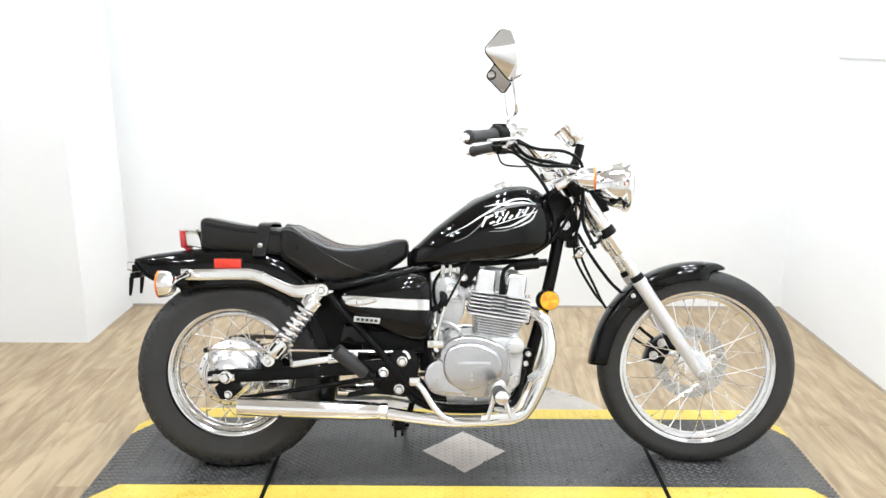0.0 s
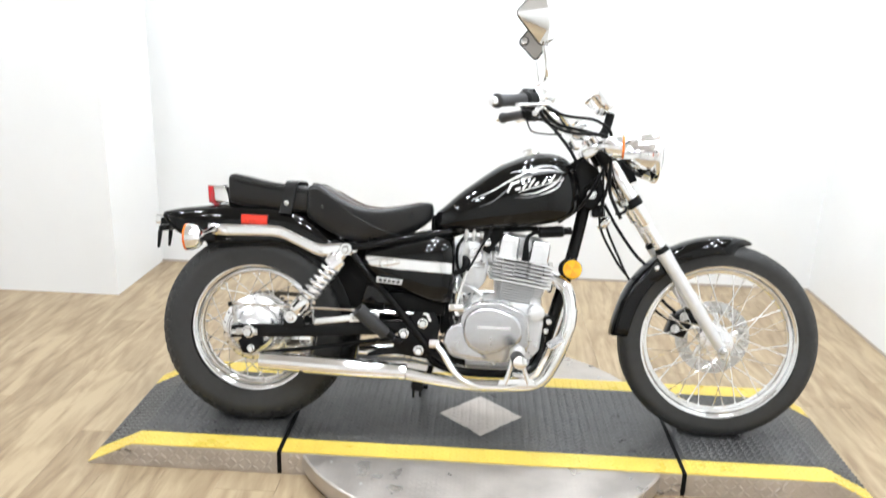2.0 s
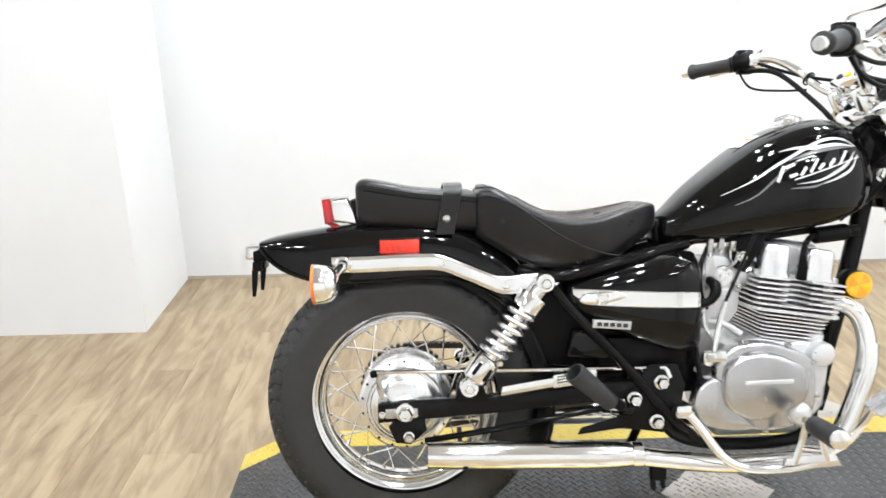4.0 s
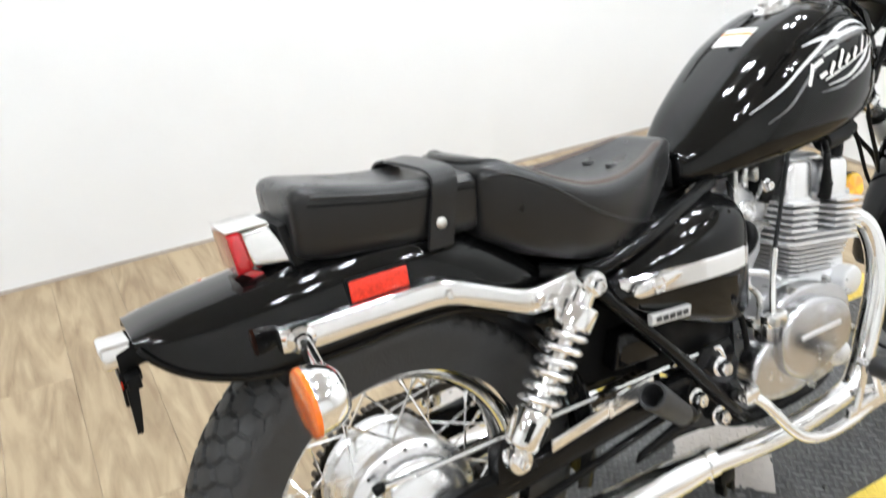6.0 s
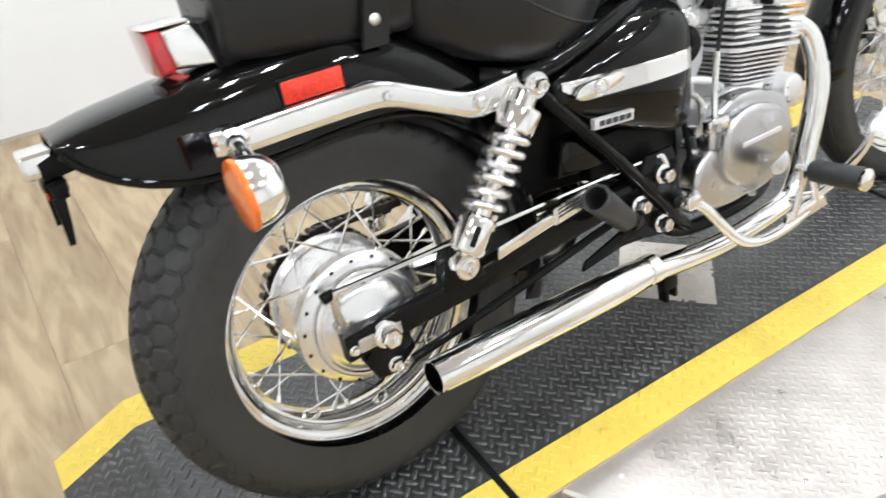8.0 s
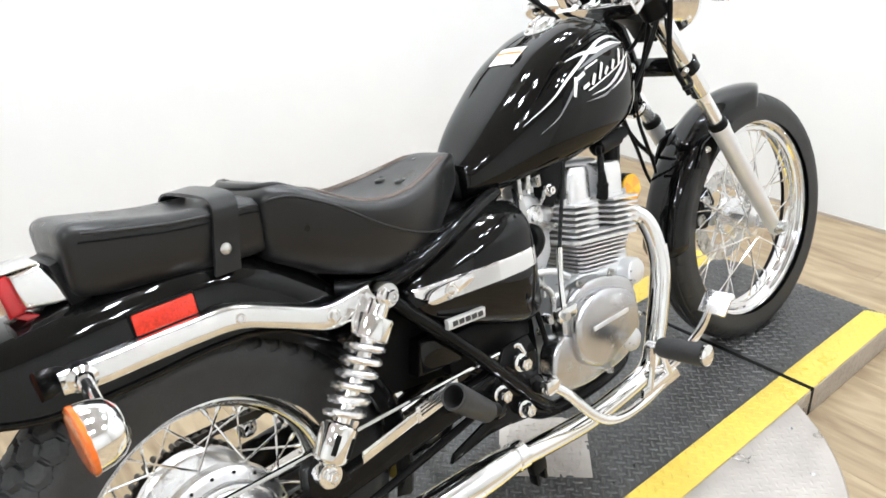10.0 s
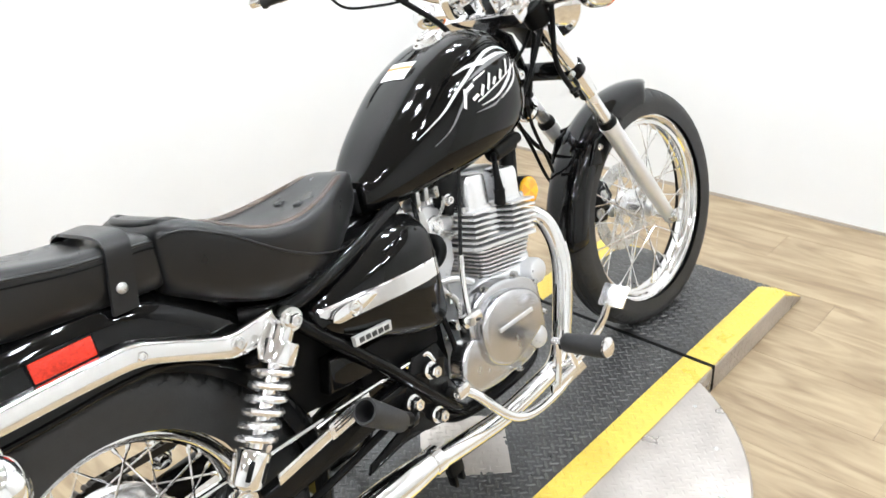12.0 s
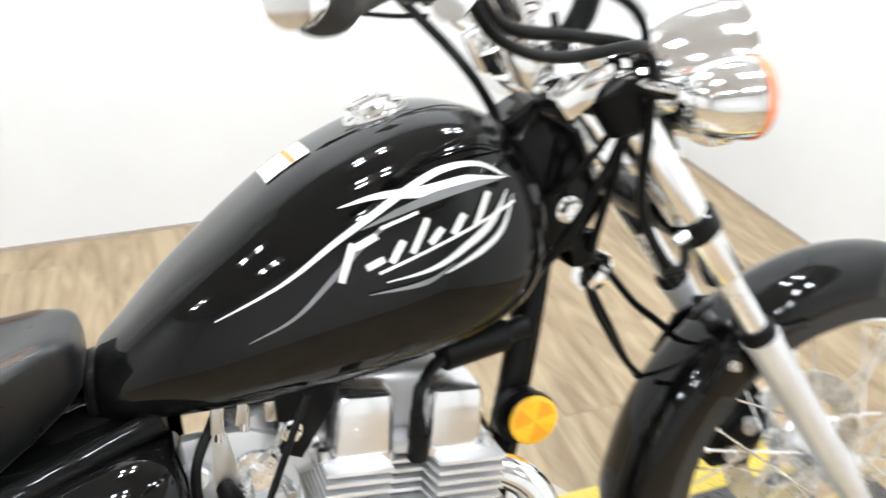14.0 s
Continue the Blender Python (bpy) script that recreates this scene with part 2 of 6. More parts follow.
def box(x0, y0, z0, x1, y1, z1, bevel=0.0, bm=None, m=None, seg=2):
    tmp = bmesh.new()
    bmesh.ops.create_cube(tmp, size=1)
    bmesh.ops.transform(tmp, matrix=Matrix.Translation(((x0 + x1) / 2, (y0 + y1) / 2, (z0 + z1) / 2)) @ Matrix.Diagonal((x1 - x0, y1 - y0, z1 - z0, 1)), verts=tmp.verts)
    if bevel:
        bmesh.ops.bevel(tmp, geom=tmp.edges, offset=bevel, segments=seg, profile=0.5, affect="EDGES")
    if m is not None:
        bmesh.ops.transform(tmp, matrix=m, verts=tmp.verts)
    return join(bm, tmp)


def join(bm, tmp):
    if bm is None:
        return tmp
    base = {}
    for v in tmp.verts:
        base[v] = bm.verts.new(v.co)
    for f in tmp.faces:
        bm.faces.new([base[v] for v in f.verts])
    tmp.free()
    return bm


def plate(outline, y0, y1, bevel=0.0, bm=None, round_n=0, m=None, seg=2):
    """A side-view outline of (x, z) given thickness from y0 to y1."""
    if round_n:
        pts = [(p.x, p.y) for p in catmull([(a, b, 0) for a, b in outline + outline[:1]], round_n)][:-1]
    else:
        pts = outline
    tmp = bmesh.new()
    a = [tmp.verts.new((x, y0, z)) for x, z in pts]
    b = [tmp.verts.new((x, y1, z)) for x, z in pts]
    n = len(pts)
    tmp.faces.new(a)
    tmp.faces.new(b[::-1])
    for k in range(n):
        tmp.faces.new((a[k], b[k], b[(k + 1) % n], a[(k + 1) % n]))
    bmesh.ops.recalc_face_normals(tmp, faces=tmp.faces)
    if bevel:
        rim = [e for e in tmp.edges if abs(e.verts[0].co.y - e.verts[1].co.y) < 1e-6]
        bmesh.ops.bevel(tmp, geom=rim, offset=bevel, segments=seg, profile=0.5, affect="EDGES")
    if m is not None:
        bmesh.ops.transform(tmp, matrix=m, verts=tmp.verts)
    return join(bm, tmp)


def lerp(table, x):
    """Reads a table of (x, a, b, ...) at x, with smooth steps between its rows."""
    if x <= table[0][0]:
        return table[0][1:]
    for a, b in zip(table, table[1:]):
        if x <= b[0]:
            t = (x - a[0]) / (b[0] - a[0])
            return tuple(p + (q - p) * t for p, q in zip(a[1:], b[1:]))
    return table[-1][1:]


def smooth_table(table, n=5):
    """The same table refined along a smooth curve."""
    cols = len(table[0])
    out = []
    for i in range(len(table) - 1):
        a = table[max(i - 1, 0)]
        b, c = table[i], table[i + 1]
        d = table[min(i + 2, len(table) - 1)]
        for k in range(n):
            t = k / n
            row = []
            for j in range(cols):
                row.append(0.5 * (2 * b[j] + (c[j] - a[j]) * t + (2 * a[j] - 5 * b[j] + 4 * c[j] - d[j]) * t * t + (3 * b[j] - a[j] - 3 * c[j] + d[j]) * t ** 3))
            out.append(tuple(row))
    out.append(table[-1])
    return out


# ---- the showroom ----
FLOOR = -0.075
XL, XR, YB, YF = -3.6, 2.44, 1.53, -4.0
CEIL = 2.75

floor = tagged(part("floor", box(XL - 0.2, YF - 0.2, FLOOR - 0.1, XR + 0.2, YB + 0.2, FLOOR - 0.004), UNDERLAY), "light oak plank floor of the showroom", "floor", kind="structure")


def wall(name, x0, y0, x1, y1, label, mat=WALLM):
    return tagged(part(name, box(x0, y0, FLOOR - 0.004, x1, y1, CEIL), mat), label, "wall", kind="structure")


wall("wall_north", -1.02, YB, XR, YB + 0.15, "plain white painted back wall")
wall("wall_return", -1.17, 0.985, -1.02, YB + 0.15, "white painted end of the side partition")
wall("wall_partition", XL, 0.985, -1.17, 1.135, "white painted side partition wall")
wall("wall_east", XR, -2.6, XR + 0.15, YB + 0.15, "plain white painted side wall with a ledge")
# unseen walls added behind the camera to close the room and feed reflections
wall("wall_southeast", XR, YF, XR + 0.15, -2.6, "unseen off-white side wall added to close the room", FARWALL)
wall("wall_west", XL - 0.15, YF, XL, 1.135, "unseen off-white side wall added for reflections", FARWALL)
wall("wall_south", XL - 0.15, YF - 0.15, XR + 0.15, YF, "unseen off-white wall added at the far end for reflections", FARWALL)
tagged(part("ceiling", box(XL - 0.15, YF - 0.15, CEIL, XR + 0.15, YB + 0.15, CEIL + 0.1), CEILM), "beige painted ceiling with square lamps", "ceiling", kind="structure")
tagged(part("trim", box(XR - 0.012, -2.6, 1.235, XR, 1.2, 1.262, 0.003), WALLM), "thin white ledge along the side wall", "trim", kind="structure")
# grey strips that put the shadow gap at the walls' feet into colour
for nm, c in (("gap_strip_north", (-1.02, YB - 0.004, FLOOR - 0.004, XR, YB, FLOOR + 0.012)), ("gap_strip_east", (XR - 0.004, YF, FLOOR - 0.004, XR, YB, FLOOR + 0.012))):
    tagged(part(nm, box(*c), material("shadow_gap", (0.42, 0.37, 0.32), 0.7, grain=0.1)), "thin grey strip for the shadow gap at the wall's foot", "baseboard", kind="structure")


def ceiling_light(x, y, turn):
    """A housing with four square lamp panels."""
    h = part("ceiling_light", box(-0.26, -0.26, -0.05, 0.26, 0.26, 0, 0.008), HOUSING)
    h.matrix_basis = Matrix.Translation((x, y, CEIL)) @ pose(0, 0, 0, 0, 0, turn)
    tagged(h, "white square ceiling lamp with four round bright panels", "ceiling light", "ceiling lamps")
    for sx in (-1, 1):
        for sy in (-1, 1):
            part("lamp_panel", lathe([(0, 0), (0.043, 0), (0.045, 0.002), (0.045, 0.009), (0, 0.009)], 28, (sx * 0.13, sy * 0.13, -0.058), (0, 0, 1)), LAMP, h)
    return h


for x, y, a in LIGHTS:
    ceiling_light(x, y, a)


# ---- the turntable and the platform on it ----
DISC = (0.717, -0.148)
disc = part("turntable", lathe([(0, -0.07), (0.6, -0.07), (0.606, -0.064), (0.61, -0.05), (0.61, -0.009), (0.605, -0.004), (0, -0.004)], 96, (*DISC, 0), (0, 0, 1)), BARE, sharp=30)
tagged(disc, "round bare steel tread-plate turntable on the floor", "turntable")
part("foot_ring", lathe([(0.575, 0), (0.6, 0), (0.6, 0.012), (0.575, 0.012)], 72, (*DISC, FLOOR), (0, 0, 1), close=True), SATIN, disc)


def lug(bm, x, y, z, ang, l=0.0125, w=0.0038, h=0.0017):
    """One raised bar of the tread plate."""
    c, s = math.cos(ang), math.sin(ang)
    ring = [(-l, 0), (-l * 0.6, w), (l * 0.6, w), (l, 0), (l * 0.6, -w), (-l * 0.6, -w)]
    low = [bm.verts.new((x + c * a - s * b, y + s * a + c * b, z)) for a, b in ring]
    top = [bm.verts.new((x + c * a * 0.55 - s * b * 0.45, y + s * a * 0.55 + c * b * 0.45, z + h)) for a, b in ring]
    for k in range(6):
        bm.faces.new((low[k], low[(k + 1) % 6], top[(k + 1) % 6], top[k]))
    bm.faces.new(top)


def lug_field(name, x0, y0, x1, y1, z, keep, mat, parent, label, size=0.8, tall=1.0):
    bm = bmesh.new()
    p, r = 0.0137, 0.0216
    for i in range(int(x0 / p) - 1, int(x1 / p) + 2):
        for j in range(int(y0 / r) - 1, int(y1 / r) + 2):
            x, y = i * p, j * r + 0.5 * r * (i % 2)
            if x0 + 0.008 < x < x1 - 0.008 and y0 + 0.006 < y < y1 - 0.006 and keep(x, y):
                lug(bm, x, y, z(x), radians(48 if i % 2 else -48) + radians(2) * math.sin(i * 3.1 + j * 1.7), 0.0125 * size, 0.0038 * size, 0.0017 * size * tall)
    ob = part(name, bm, mat, parent, label, 20)
    ob["kind"] = "stuff"
    return ob


def in_diamond(x, y, r=0.136):
    return abs(x - 0.717) + abs(y + 0.158) < r


def rise(x):
    """The height of the platform's top along its length."""
    if x < -0.332:
        return max(-0.068, (x + 0.332) / 0.14 * 0.068)
    if x > 1.75:
        return max(-0.068, -(x - 1.75) / 0.135 * 0.068)
    return 0.0


NEAR, FAR, STRIP = -0.449, 0.155, 0.079
platform = tagged(new("display_platform"), "black tread-plate display platform with yellow edges", "platform")
platform.location = (0.717, DISC[1], FLOOR)
platform_inv = Matrix.Translation((-0.717, -DISC[1], -FLOOR))


def slab(name, x0, x1, y0, y1, mat, parent, label=""):
    """A strip of the platform's top down to the floor, that follows the ramp."""
    bm = bmesh.new()
    xs = sorted({x0, x1, *[v for v in (-0.332, 1.75) if x0 < v < x1]})
    rings = []
    for x in xs:
        rings.append([(x, y0, FLOOR + 0.001), (x, y1, FLOOR + 0.001), (x, y1, rise(x)), (x, y0, rise(x))])
    skin(bm, rings)
    return part(name, bm, mat, parent, label, 20)


SECTIONS = (("rear_section", -0.472, 0.109), ("middle_section", 0.123, 1.31), ("front_section", 1.324, 1.885))
for nm, x0, x1 in SECTIONS:
    s = slab(nm, x0, x1, NEAR + STRIP, FAR - STRIP, DECK, platform, "black painted tread-plate deck")
    s.matrix_parent_inverse = platform_inv
    for y0, y1 in ((NEAR + 0.003, NEAR + STRIP - 0.0004), (FAR - STRIP + 0.0004, FAR - 0.003)):
        slab("yellow_strip", x0, x1, y0, y1, YELLOW, s, "yellow painted safety edge")
        lug_field("strip_lug", x0, y0, x1, y1, rise, lambda x, y: True, YELLOW, s, "yellow painted tread bars")
    for y0, y1 in ((NEAR, NEAR + 0.0028), (FAR - 0.0028, FAR)):
        bm = bmesh.new()
        xs = sorted({x0, x1, *[v for v in (-0.332, 1.75) if x0 < v < x1]})
        skin(bm, [[(x, y0, FLOOR + 0.001), (x, y1, FLOOR + 0.001), (x, y1, max(rise(x) - 0.003, FLOOR + 0.002)), (x, y0, max(rise(x) - 0.003, FLOOR + 0.002))] for x in xs])
        side = part("side_panel", bm, BARE, s, "bare tread-plate side", 20)
        if y0 < 0:
            bm = bmesh.new()
            p = 0.0215
            for i in range(int(x0 / p), int(x1 / p) + 1):
                for j in range(3):
                    x, z = i * p, FLOOR + 0.016 + j * p
                    if x0 + 0.01 < x < x1 - 0.01 and z < rise(x) - 0.008:
                        lug(bm, x, z, 0, radians(45 if (i + j) % 2 else -45))
            bmesh.ops.transform(bm, matrix=Matrix(((1, 0, 0, 0), (0, 0, -1, y0), (0, 1, 0, 0), (0, 0, 0, 1))), verts=bm.verts)
            if bm.verts:
                lo = part("side_lug", bm, BARE, s, "bare tread bars", 20)
                lo["kind"] = "stuff"
            else:
                bm.free()
    lug_field("deck_lug", x0, NEAR + STRIP, x1, FAR - STRIP, rise, lambda x, y: not in_diamond(x, y, 0.132), LUGBLACK, s, "worn black tread bars", 0.95, 1.2)
for x in (0.116, 1.317):
    j = part("seam", box(x - 0.0068, NEAR - 0.001, FLOOR + 0.001, x + 0.0068, FAR + 0.001, 0.0015, 0.003), SEAM, platform, "black rubber joint")
    j.matrix_parent_inverse = platform_inv
d = 0.136
bm = bmesh.new()
low = [bm.verts.new((0.717 + a * d, -0.158 + b * d, -0.001)) for a, b in ((-1, 0), (0, -1), (1, 0), (0, 1))]
top = [bm.verts.new((0.717 + a * (d - 0.001), -0.158 + b * (d - 0.001), 0.0012)) for a, b in ((-1, 0), (0, -1), (1, 0), (0, 1))]
for k in range(4):
    bm.faces.new((low[k], low[(k + 1) % 4], top[(k + 1) % 4], top[k]))
bm.faces.new(top)
dm = part("diamond_plate", bm, BARE, platform, "bare steel diamond in the black deck", 20)
dm.matrix_parent_inverse = platform_inv
lug_field("diamond_lug", 0.5, -0.35, 0.9, 0.02, lambda x: 0.0012, lambda x, y: in_diamond(x, y, 0.118), BARE, dm, "bare tread bars")


def on_disc(x, y):
    return math.hypot(x - DISC[0], y - DISC[1]) < 0.59 and not (NEAR - 0.008 < y < FAR + 0.008)


lug_field("disc_lug", 0.1, -0.8, 1.35, 0.5, lambda x: -0.004, on_disc, BARE, disc, "worn raised tread bars", 0.8, 0.35)
for k in range(24):
    a = 6.283185 * (k + 0.5) / 24
    x, y = DISC[0] + 0.55 * math.cos(a), DISC[1] + 0.55 * math.sin(a)
    if not NEAR - 0.01 < y < FAR + 0.01:
        part("rivet", lathe([(0.0055, 0), (0.005, 0.0012), (0.0028, 0.0016), (0.0026, 0.0004), (0, 0.0004)], 12, (x, y, -0.004), (0, 0, 1)), STEEL, disc, "countersunk screw")


# ---- the motorcycle: built upright, its right side towards -y, then leant on its stand ----
LEAN_POSE = pose(0, -0.237, 0.002, -13.4, 0, 1.2)
bike = tagged(new("motorcycle"), "black and chrome cruiser motorcycle leaning on its side stand", "motorcycle")
bike.matrix_basis = LEAN_POSE
RA, FA = Vector((-0.009, 0, 0.293)), Vector((1.454, 0, 0.304))
# the front end stands turned a little to the right about the steering head
HEAD_AXIS = Vector((-0.64, 0, 1)).normalized()
STEER = Matrix.Translation((1.023, 0, 0.8)) @ Matrix.Rotation(radians(-4.5), 4, HEAD_AXIS) @ Matrix.Translation((-1.023, 0, -0.8))


def steered(ob):
    """Turns a part of the front end with the steering."""
    ob.matrix_basis = STEER @ ob.matrix_basis
    return ob


def bolt(p, r, parent, axis=(0, -1, 0), h=0.008, mat=CHROME, name="bolt"):
    """A hexagonal bolt head on a washer."""
    bm = lathe([(0, 0), (r * 1.25, 0), (r * 1.25, h * 0.25), (r * 1.05, h * 0.3), (0, h * 0.3)], 20, p, axis)
    lathe([(r, h * 0.25), (r, h * 0.85), (r * 0.82, h), (r * 0.5, h), (r * 0.45, h * 0.75), (0, h * 0.75)], 6, p, axis, bm)
    return part(name, bm, mat, parent)


def tyre_mesh(c, R, half, rim, grooves, nseg, stand):
    """A tyre turned round the axle with its tread cut in, pressed flat where it meets the deck."""
    bm = bmesh.new()
    prof = []
    n = 110
    for i in range(n + 1):
        a = -1 + 2 * i / n
        ang = a * 1.95
        y = half * math.sin(ang) if abs(ang) < 1.571 else half * math.copysign(1 - 0.16 * (abs(ang) - 1.571), a)
        if abs(ang) < 1.571:
            rr = R - (R - rim) * 0.56 * (1 - abs(math.cos(ang)) ** 0.9)
        else:
            rr = R - (R - rim) * (0.56 + 0.44 * (abs(ang) - 1.571) / 0.38)
        prof.append((rr, y, ang))
    inv = stand.inverted()
    rings = []
    for k in range(nseg):
        th = 6.283185 * k / nseg
        ring = []
        for rr, y, ang in prof:
            d = grooves(th, ang)
            r2 = rr - d
            p = Vector((c.x + r2 * math.cos(th), y, c.z + r2 * math.sin(th)))
            w = stand @ p
            if w.z < 0.0005:
                w.z = 0.0005
                p = inv @ w
            ring.append(p)
        rings.append(ring)
    vs = [[bm.verts.new(p) for p in r] for r in rings]
    m = len(prof)
    for i in range(nseg):
        a, b = vs[i], vs[(i + 1) % nseg]
        for k in range(m - 1):
            bm.faces.new((a[k], a[k + 1], b[k + 1], b[k]))
    return bm


def rear_grooves(th, ang):
    """A honeycomb of blocks over the crown, as deep channels between them."""
    a = abs(ang)
    if a > 1.3:
        return 0.0
    cell = 6.283185 * 0.304 / 54
    u, v = th * 0.304 / cell, ang * 0.065 / cell
    best = []
    r0 = round(v / 0.866)
    for r in (r0 - 1, r0, r0 + 1):
        off = 0.5 * (r % 2)
        c0 = round(u - off)
        for c in (c0 - 1, c0, c0 + 1):
            best.append(math.hypot(u - c - off, v - r * 0.866))
    best.sort()
    return 0.0055 if best[1] - best[0] < 0.17 else 0.0


def front_grooves(th, ang):
    a = abs(ang)
    if a > 1.3:
        return 0.0
    ph = (th * 40 / 6.283185) % 1
    if abs(a - 0.22) < 0.05 or abs(a - 0.62) < 0.04:
        return 0.0025
    if 0.62 < a < 1.2 and abs(ph - 0.5 - 0.2 * (a - 0.9)) < 0.09:
        return 0.0025
    return 0.0


def rim_mesh(c, r, half):
    """A chromed rim: two rolled edges and a dropped well."""
    pr = [(r + 0.004, half), (r + 0.005, half - 0.004), (r - 0.004, half - 0.008), (r - 0.016, half - 0.011), (r - 0.02, half * 0.45), (r - 0.026, half * 0.3), (r - 0.026, -half * 0.3), (r - 0.02, -half * 0.45), (r - 0.016, -half + 0.011), (r - 0.004, -half + 0.008), (r + 0.005, -half + 0.004), (r + 0.004, -half), (r - 0.003, -half), (r - 0.006, -half + 0.001), (r - 0.0075, -half + 0.006), (r - 0.012, -half + 0.0085), (r - 0.0155, -half + 0.0075), (r - 0.0185, -half + 0.012), (r - 0.022, -half * 0.58), (r - 0.0265, -half * 0.54), (r - 0.031, -half * 0.3), (r - 0.031, half * 0.3), (r - 0.0265, half * 0.54), (r - 0.022, half * 0.58), (r - 0.0185, half - 0.012), (r - 0.0155, half - 0.0075), (r - 0.012, half - 0.0085), (r - 0.0075, half - 0.006), (r - 0.006, half - 0.001), (r - 0.003, half)]
    return lathe(pr, 96, c, (0, 1, 0), close=True)


def spokes(wheel, c, rin_l, rin_r, yl, yr, rout, n=36):
    """Crossed wire spokes with nipples at the rim; alike ones share a mesh."""
    kinds = []
    for side, rin, y in ((-1, rin_r, yr), (1, rin_l, yl)):
        for lead in (-1, 1):
            a0 = radians(58) * lead * (1 if rin < 0.06 else 0.55)
            p = Vector((rin * math.cos(a0), y + 0.003 * lead * side, rin * math.sin(a0)))
            q = Vector((rout, 0.008 * side, 0))
            bm = rod(p, q, 0.0017, 6)
            d = (q - p).normalized()
            rod(q - d * 0.016, q + d * 0.004, 0.0034, 6, bm)
            kinds.append(finish("spoke", bm, CHROME))
    for k in range(n):
        ob = new("spoke", kinds[k % 4])
        ob.parent = wheel
        ob.matrix_parent_inverse = Matrix.Identity(4)
        ob.matrix_basis = Matrix.Translation(c) @ Matrix.Rotation(6.283185 * k / n, 4, "Y")


# rear wheel: drum hub, sprocket and chain on the far side
rw = part("rear_wheel", lathe([(0, -0.075), (0.062, -0.075), (0.07, -0.07), (0.092, -0.066), (0.1, -0.06), (0.102, -0.045), (0.096, -0.04), (0.094, 0.03), (0.1, 0.034), (0.1, 0.045), (0.06, 0.05), (0.05, 0.06), (0, 0.06)], 64, RA, (0, 1, 0)), POLISHED, bike, "silver drum hub of the rear wheel")
part("tyre", tyre_mesh(RA, 0.304, 0.065, 0.2, rear_grooves, 700, LEAN_POSE), RUBBER, rw, "treaded black rear tyre", 30)
part("rim", rim_mesh(RA, 0.203, 0.042), RIMCHROME, rw, "chromed rear rim")
spokes(rw, RA, 0.095, 0.095, 0.042, -0.05, 0.178)
plate_bm = lathe([(0, -0.099), (0.02, -0.099), (0.024, -0.0955), (0.04, -0.0935), (0.056, -0.0895), (0.0665, -0.0835), (0.0705, -0.0785), (0.073, -0.0775), (0.0755, -0.0795), (0.0795, -0.0785), (0.083, -0.074), (0.083, -0.07)], 72, RA, (0, 1, 0))
for k in range(18):
    a = 6.283185 * (k + 0.5) / 18
    p = RA + Vector((0.093 * math.cos(a), -0.0655, 0.093 * math.sin(a)))
    part("flange_hole", rod(p, p - Vector((0, 0.0012, 0)), 0.0027, 8), SATIN, rw)
part("brake_plate", plate_bm, POLISHED, rw, "polished drum brake plate")
bm = rod(RA + Vector((-0.046, -0.078, 0.022)), RA + Vector((-0.046, -0.104, 0.022)), 0.011, 14, bevel=0.002)
tube([RA + Vector((-0.046, -0.1, 0.022)), RA + Vector((-0.052, -0.104, 0.052)), RA + Vector((-0.05, -0.106, 0.088))], 0.0065, 8, 4, bm, flat=0.6)
part("brake_arm", bm, STEEL, rw, "steel brake lever arm")
part("adjuster_nut", rod(RA + Vector((-0.07, -0.108, 0.078)), RA + Vector((-0.056, -0.108, 0.081)), 0.008, 12, bevel=0.002), SATIN, rw, "black brake adjuster")
part("sprocket", lathe([(0.04, 0.064), (0.085, 0.064), (0.098, 0.063), (0.098, 0.069), (0.04, 0.07)], 72, RA, (0, 1, 0)), CHAINM, rw, "dark rear sprocket")
bm = bmesh.new()
for k in range(40):
    a = 6.283185 * k / 40
    p = RA + Vector((0.1 * math.cos(a), 0.066, 0.1 * math.sin(a)))
    rod(p - Vector((0, 0.009, 0)), p + Vector((0, 0.009, 0)), 0.0052, 8, bm)
for z0, z1 in ((0.1, 0.055), (-0.1, -0.045)):
    for k in range(44):
        t = k / 43
        p = Vector((0.6 * t, 0.066, RA.z + z0 + (z1 - z0) * t + 0.02 * t))
        rod(p - Vector((0, 0.009, 0)), p + Vector((0, 0.009, 0)), 0.0055, 8, bm)
for z0, z1 in ((0.1, 0.075), (-0.1, -0.025)):
    for y in (0.058, 0.074):
        box(0.0, y - 0.0012, -0.006, 0.605, y + 0.0012, 0.006, 0, bm, m=Matrix.Translation((0, 0, RA.z + z0)) @ Matrix.Rotation(-math.atan2(z1 - z0, 0.6), 4, "Y"))
part("chain", bm, CHAINM, rw, "oily drive chain")

# front wheel: small hub, brake disc on the far side
fw = part("front_wheel", lathe([(0, -0.06), (0.018, -0.06), (0.02, -0.05), (0.042, -0.045), (0.044, -0.038), (0.03, -0.034), (0.026, -0.02), (0.028, 0.02), (0.046, 0.026), (0.05, 0.034), (0.05, 0.044), (0.02, 0.05), (0, 0.05)], 48, FA, (0, 1, 0)), POLISHED, bike, "silver hub of the front wheel")
part("tyre", tyre_mesh(FA, 0.31, 0.043, 0.243, front_grooves, 420, LEAN_POSE @ STEER), RUBBER, fw, "slim grooved black front tyre", 30)
part("rim", rim_mesh(FA, 0.247, 0.03), RIMCHROME, fw, "chromed front rim")
spokes(fw, FA, 0.047, 0.041, 0.036, -0.04, 0.222)
steered(fw)
bm = lathe([(0.078, 0.052), (0.118, 0.052), (0.118, 0.056), (0.078, 0.056)], 72, FA, (0, 1, 0), close=True)
